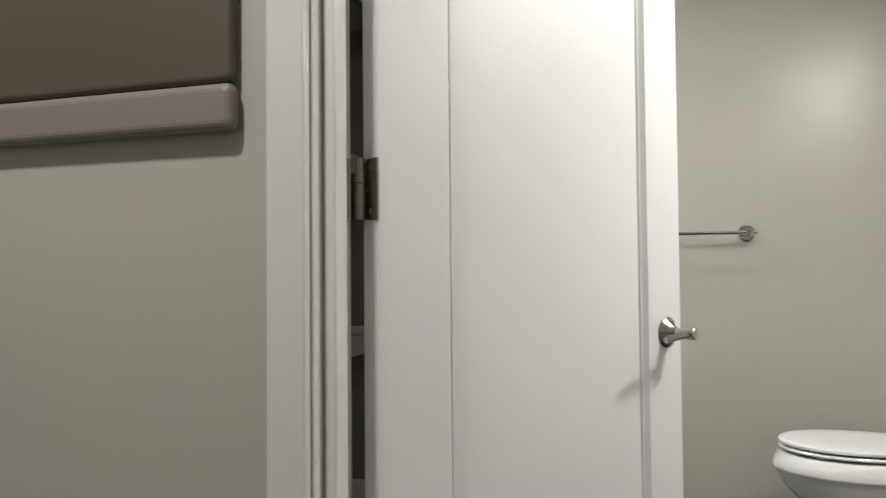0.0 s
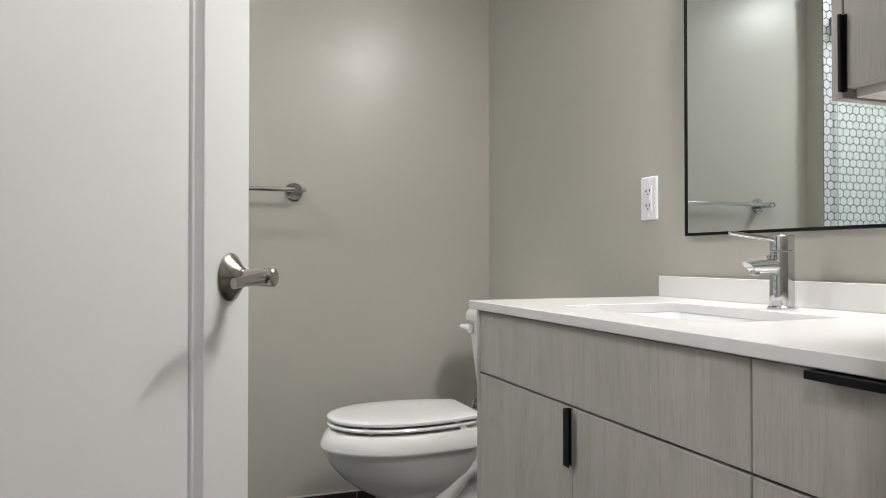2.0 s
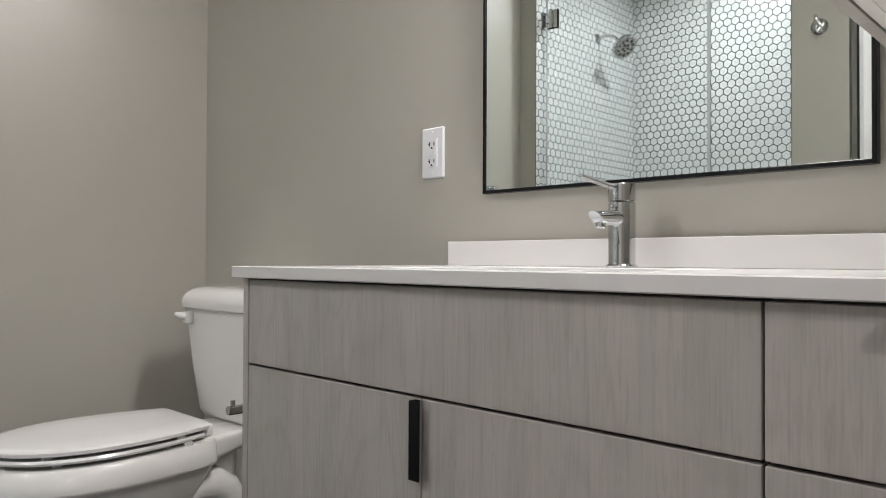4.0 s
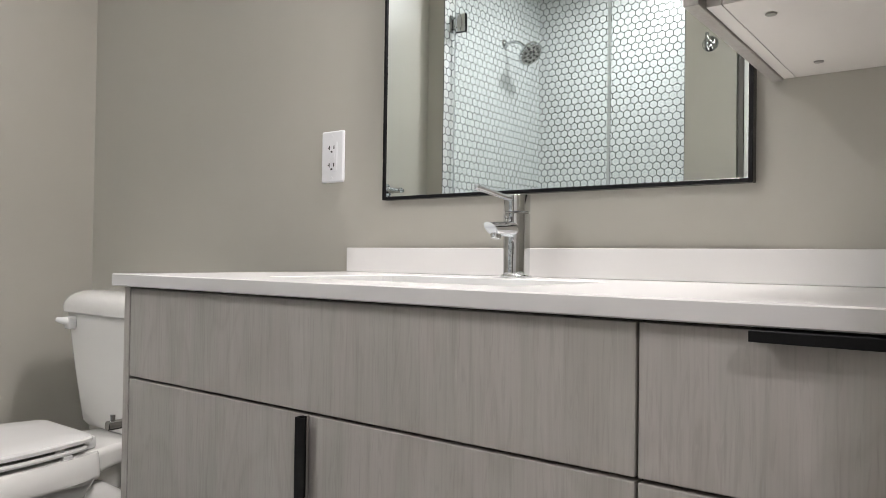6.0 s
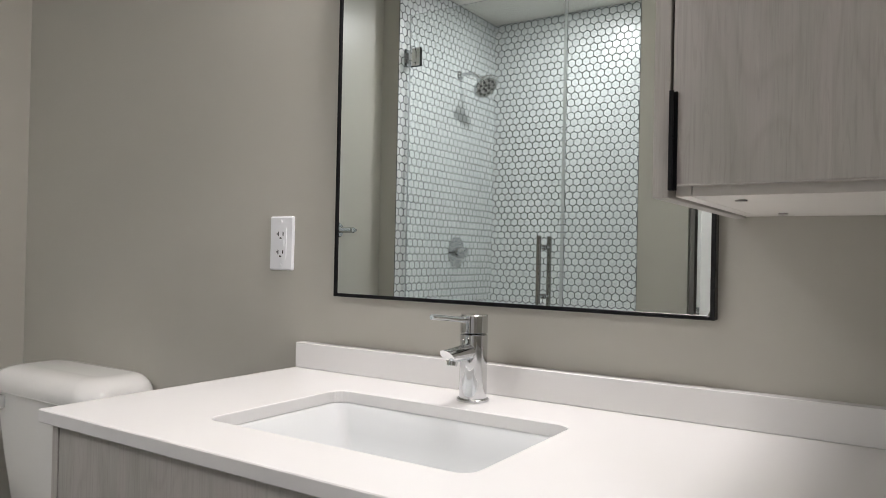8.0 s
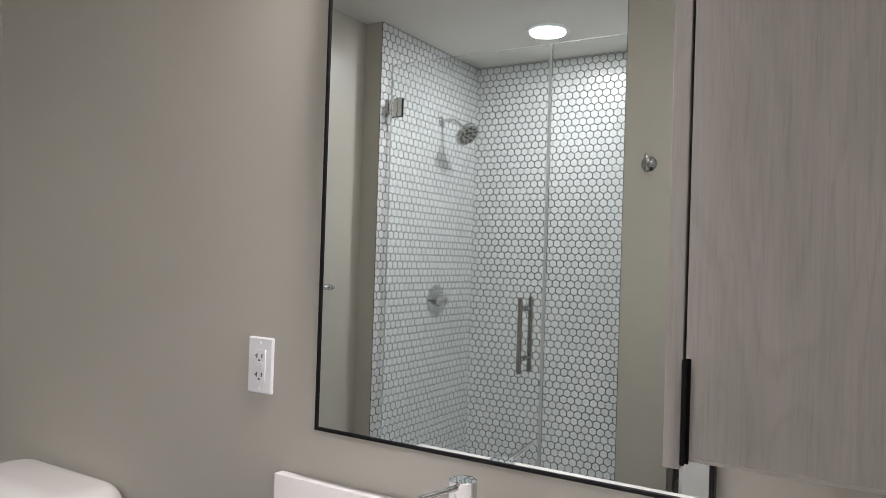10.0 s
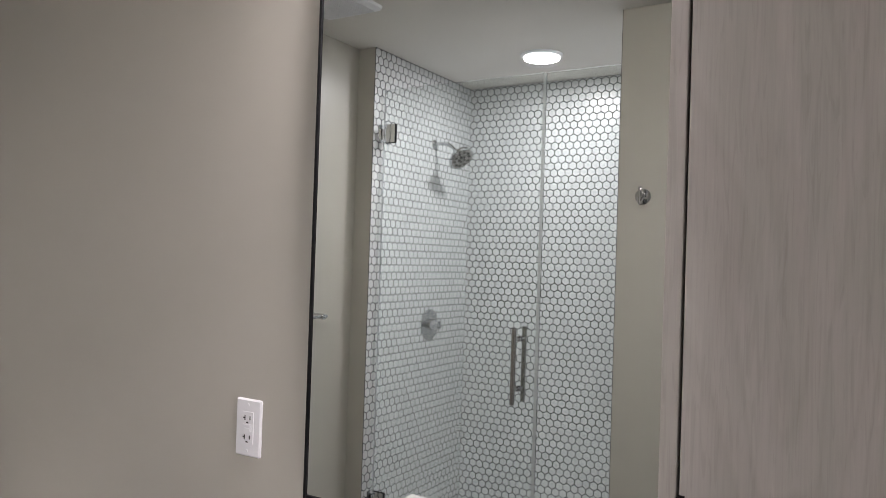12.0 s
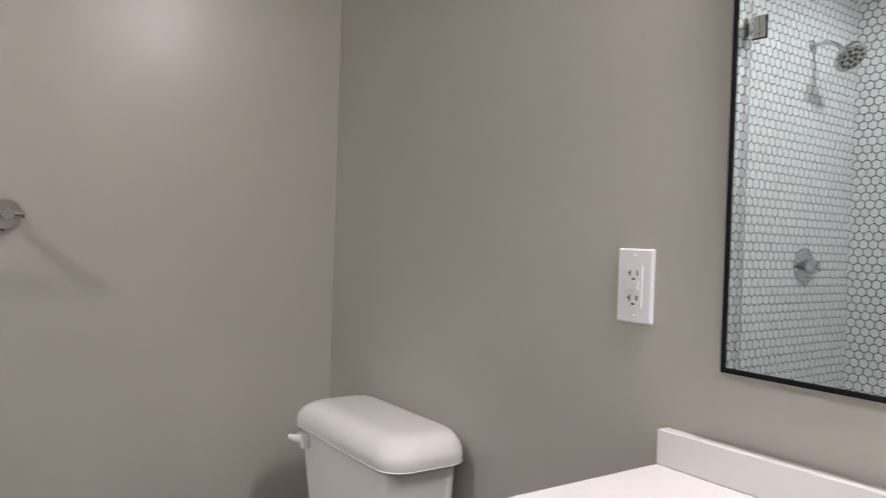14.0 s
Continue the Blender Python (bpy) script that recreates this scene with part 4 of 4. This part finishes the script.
    for z, g, r in ((0.7755, -0.004, 0.046), (0.777, 0.001, 0.048), (0.790, -0.001, 0.05), (0.801, 0.002, 0.05), (0.812, 0.009, 0.05), (0.821, 0.020, 0.048), (0.8265, 0.034, 0.042), (0.8295, 0.052, 0.034), (0.8305, 0.070, 0.02)):
        g = max(g, 0.0) if z < 0.777 else g
        sec.append(rounded_rect(1.053 + g, 1.2565 - max(g, 0) * 0.35, yc - 0.251 + g, yc + 0.230 - g, min(r * 1.2, 0.058), z + 0.22 * max(z - 0.777, 0) / 2, 8))
    loft(bm, sec)
    part("tank_lid", bm, PORCELAIN, t, smooth=True)
    part("flush_plate", boxed(1.050, 1.071, yc + 0.140, yc + 0.176, 0.728, 0.764, 0.006, 3), SEAT, t, smooth=True)
    bm = bmesh.new()
    tube(bm, [(1.055, yc + 0.158, 0.750), (1.042, yc + 0.160, 0.752), (1.034, yc + 0.164, 0.754), (1.027, yc + 0.169, 0.757)], [0.012, 0.0105, 0.008, 0.006], 14)
    part("flush_lever", bm, SEAT, t, smooth=True)


toilet()


# ---- ceiling fixtures ----
def round_light(x, y, label):
    t = thing("ceiling_light", x, y, CEIL, label, "ceiling light", "round flush ceiling lights")
    q = Matrix.Translation((x, y, CEIL - 0.0005)) @ pose(0, 0, 0, 180)
    bm = bmesh.new()
    lathe(bm, [(0.0, 0.0), (0.104, 0.0), (0.104, 0.004), (0.101, 0.009), (0.094, 0.012), (0.090, 0.012), (0.090, 0.008), (0.0, 0.008)], 48, q)
    part("trim_ring", bm, PLASTIC, t, smooth=True)
    bm = bmesh.new()
    lathe(bm, [(0.0, 0.0085), (0.089, 0.0085), (0.088, 0.0125), (0.0, 0.0145)], 48, q)
    part("diffuser", bm, DIFFUSER, t, "lit white diffuser", smooth=True)


round_light(*SHOWER_LIGHT, "round flush ceiling light, lit, over the shower")
round_light(*HALL_LIGHT, "round flush ceiling light, lit, in the hall")


def fan_grille():
    x0, x1, y0, y1 = -0.06, 0.24, 3.47, 3.77
    t = thing("exhaust_fan", (x0 + x1) / 2, (y0 + y1) / 2, CEIL, "square white exhaust fan grille on the ceiling", "exhaust fan")
    bm = bmesh.new()
    loft(bm, [rounded_rect(x0, x1, y0, y1, 0.03, CEIL - 0.0005, 5), rounded_rect(x0 + 0.003, x1 - 0.003, y0 + 0.003, y1 - 0.003, 0.03, CEIL - 0.012, 5), rounded_rect(x0 + 0.02, x1 - 0.02, y0 + 0.02, y1 - 0.02, 0.02, CEIL - 0.02, 5)])
    part("cover", bm, PLASTIC, t)
    k = y0 + 0.035
    while k < y1 - 0.035:
        part("louvre", boxed(x0 + 0.03, x1 - 0.03, k, k + 0.003, CEIL - 0.0245, CEIL - 0.0202), PLASTIC, t)
        k += 0.0085


fan_grille()


def vanity_light():
    t = thing("vanity_light", XE, VANITY_Y, VANITY_Z, "chrome bar light with a lit white diffuser over the mirror", "wall light")
    part("backplate", boxed(XE - 0.025, XE - 0.001, VANITY_Y - 0.10, VANITY_Y + 0.10, VANITY_Z - 0.05, VANITY_Z + 0.05, 0.003, 2), CHROME, t)
    part("bracket", boxed(1.1855, XE - 0.025, VANITY_Y - 0.02, VANITY_Y + 0.02, VANITY_Z - 0.015, VANITY_Z + 0.015, 0.002, 1), CHROME, t)
    part("shade", boxed(1.115, 1.185, VANITY_Y - 0.29, VANITY_Y + 0.29, VANITY_Z - 0.035, VANITY_Z + 0.035, 0.012, 3), VANITY_DIFFUSER, t, "lit white diffuser", smooth=True)


vanity_light()


# ---- floor tiles and hexagon tiles, last ----
def floor_tiles():
    floor = bpy.data.objects["floor"]
    w, l = 0.30, 0.60
    n = 0
    y = YD1 - 0.03
    row = 0
    while y < YN - 0.015:
        x = XW - (row % 2) * 0.3 - 0.1
        while x < XE - 0.012:
            x0, x1, y0, y1 = max(x + 0.0015, XW - 0.09 if y > 2.4 and y < SH0 else XW + 0.002), min(x + l - 0.0015, XE - 0.012), y + 0.0015, min(y + w - 0.0015, YN - 0.013)
            if x1 - x0 > 0.01 and y1 - y0 > 0.01:
                part("floor_tile", boxed(x0, x1, y0, y1, -0.0035, 0.001, 0.0008, 1), FLOOR_TILE, floor)
            x += l
        y += w
        row += 1


floor_tiles()
PITCH = 0.0436


def hex_wall(name, origin, u, v, n, width, height, near):
    """Pointed-up hexagon tiles over a grouted wall. u runs along the wall, v up, n out of it."""
    origin, u, v, n = Vector(origin), Vector(u), Vector(v), Vector(n)
    p = Vector(origin)
    bm = bmesh.new()
    loft(bm, [[tuple(p + u * a + v * c + n * d) for a, c in ((0, 0), (width, 0), (width, height), (0, height))] for d in (-0.0118, 0.0020)])
    base = structure(part(name, bm, GROUT))
    R = (PITCH - 0.0043) / math.sqrt(3)
    mat = Matrix((u, v, n)).transposed().to_4x4()

    def clipped(cx, cy):
        pts = [(cx + R * math.sin(math.tau * k / 6), cy + R * math.cos(math.tau * k / 6)) for k in range(6)]
        lim = 0.0015
        for axis, val, keep in ((0, lim, 1), (0, width - lim, -1), (1, lim, 1), (1, height - lim, -1)):
            out = []
            for i in range(len(pts)):
                a, c = pts[i], pts[(i + 1) % len(pts)]
                ia, ic = (a[axis] - val) * keep >= 0, (c[axis] - val) * keep >= 0
                if ia:
                    out.append(a)
                if ia != ic:
                    s = (val - a[axis]) / (c[axis] - a[axis])
                    out.append((a[0] + s * (c[0] - a[0]), a[1] + s * (c[1] - a[1])))
            pts = out
            if len(pts) < 3:
                return None
        return pts

    cells = []
    rowh = PITCH * math.sqrt(3) / 2
    for r in range(int(height / rowh) + 2):
        for c in range(int(width / PITCH) + 2):
            cx, cy = c * PITCH + (r % 2) * PITCH / 2, r * rowh
            pts = clipped(cx, cy)
            if pts:
                area = 0.5 * abs(sum(a[0] * b_[1] - b_[0] * a[1] for a, b_ in zip(pts, pts[1:] + pts[:1])))
                if area > 2e-5:
                    whole = len(pts) == 6 and abs(area - 1.5 * math.sqrt(3) * R * R) < 1e-7
                    cells.append((cx, cy, pts, whole))
    cells.sort(key=lambda q: (0 if q[3] else 9) + math.hypot(q[0] - near[0], q[1] - near[1]))
    bev, th = 0.0009, 0.0032
    me = bpy.data.meshes.new("hex_tile")
    vs, fs = [], []
    for d, rr in ((0.001, R), (th - 0.001, R), (th, R - bev)):
        vs += [(rr * math.sin(math.tau * k / 6), rr * math.cos(math.tau * k / 6), d) for k in range(6)]
    fs = [[i + 6 * j, (i + 1) % 6 + 6 * j, (i + 1) % 6 + 6 * j + 6, i + 6 * j + 6] for j in (0, 1) for i in range(6)]
    fs = [f[::-1] for f in fs] + [[17, 16, 15, 14, 13, 12]]
    me.from_pydata(vs, [], fs)
    me.materials.append(TILE)
    rnd = random.Random(name)
    for cx, cy, pts, whole in cells[:290]:
        ob = new("hex_tile", me)
        ob.parent = base
        ob.matrix_world = Matrix.Translation(origin + u * cx + v * cy) @ mat @ pose(0, 0, rnd.uniform(-0.0002, 0.0002), rnd.uniform(-0.35, 0.35), rnd.uniform(-0.35, 0.35), 0)
    vs, fs = [], []
    for cx, cy, pts, whole in cells[290:]:
        k0, k = len(vs), len(pts)
        mx, my = sum(q[0] for q in pts) / k, sum(q[1] for q in pts) / k
        tx, ty = rnd.uniform(-0.006, 0.006), rnd.uniform(-0.006, 0.006)
        for d, s in ((0.001, 0), (th - 0.001, 0), (th, bev)):
            for a, c in pts:
                L = max(math.hypot(a - mx, c - my), 1e-6)
                a2, c2 = a - (a - mx) / L * s, c - (c - my) / L * s
                dd = d + ((a - mx) * tx + (c - my) * ty if d > 0.001 else 0)
                vs.append(tuple(origin + u * a2 + v * c2 + n * dd))
        fs += [[k0 + i + k * j, k0 + (i + 1) % k + k * j, k0 + (i + 1) % k + k * j + k, k0 + i + k * j + k][::-1] for j in (0, 1) for i in range(k)]
        fs.append([k0 + 2 * k + i for i in range(k)][::-1])
    me2 = bpy.data.meshes.new("hex_tiles_rest")
    me2.from_pydata(vs, [], fs)
    me2.materials.append(TILE)
    rest = new("hex_tiles_rest", me2)
    rest.parent = base
    tagged(rest, kind="stuff")


hex_wall("tiled_wall_back", (SHX, SH0, 0.03), (0, 1, 0), (0, 0, 1), (1, 0, 0), SH1 - SH0, CEIL - 0.03, (0.6, 1.6))
hex_wall("tiled_wall_north", (XW - 0.0005, SH1, 0.0), (-1, 0, 0), (0, 0, 1), (0, -1, 0), XW - SHX - 0.002, CEIL, (0.4, 1.6))
hex_wall("tiled_wall_south", (SHX + 0.002, SH0, 0.0), (1, 0, 0), (0, 0, 1), (0, 1, 0), XW - SHX - 0.0025, CEIL, (0.4, 1.6))
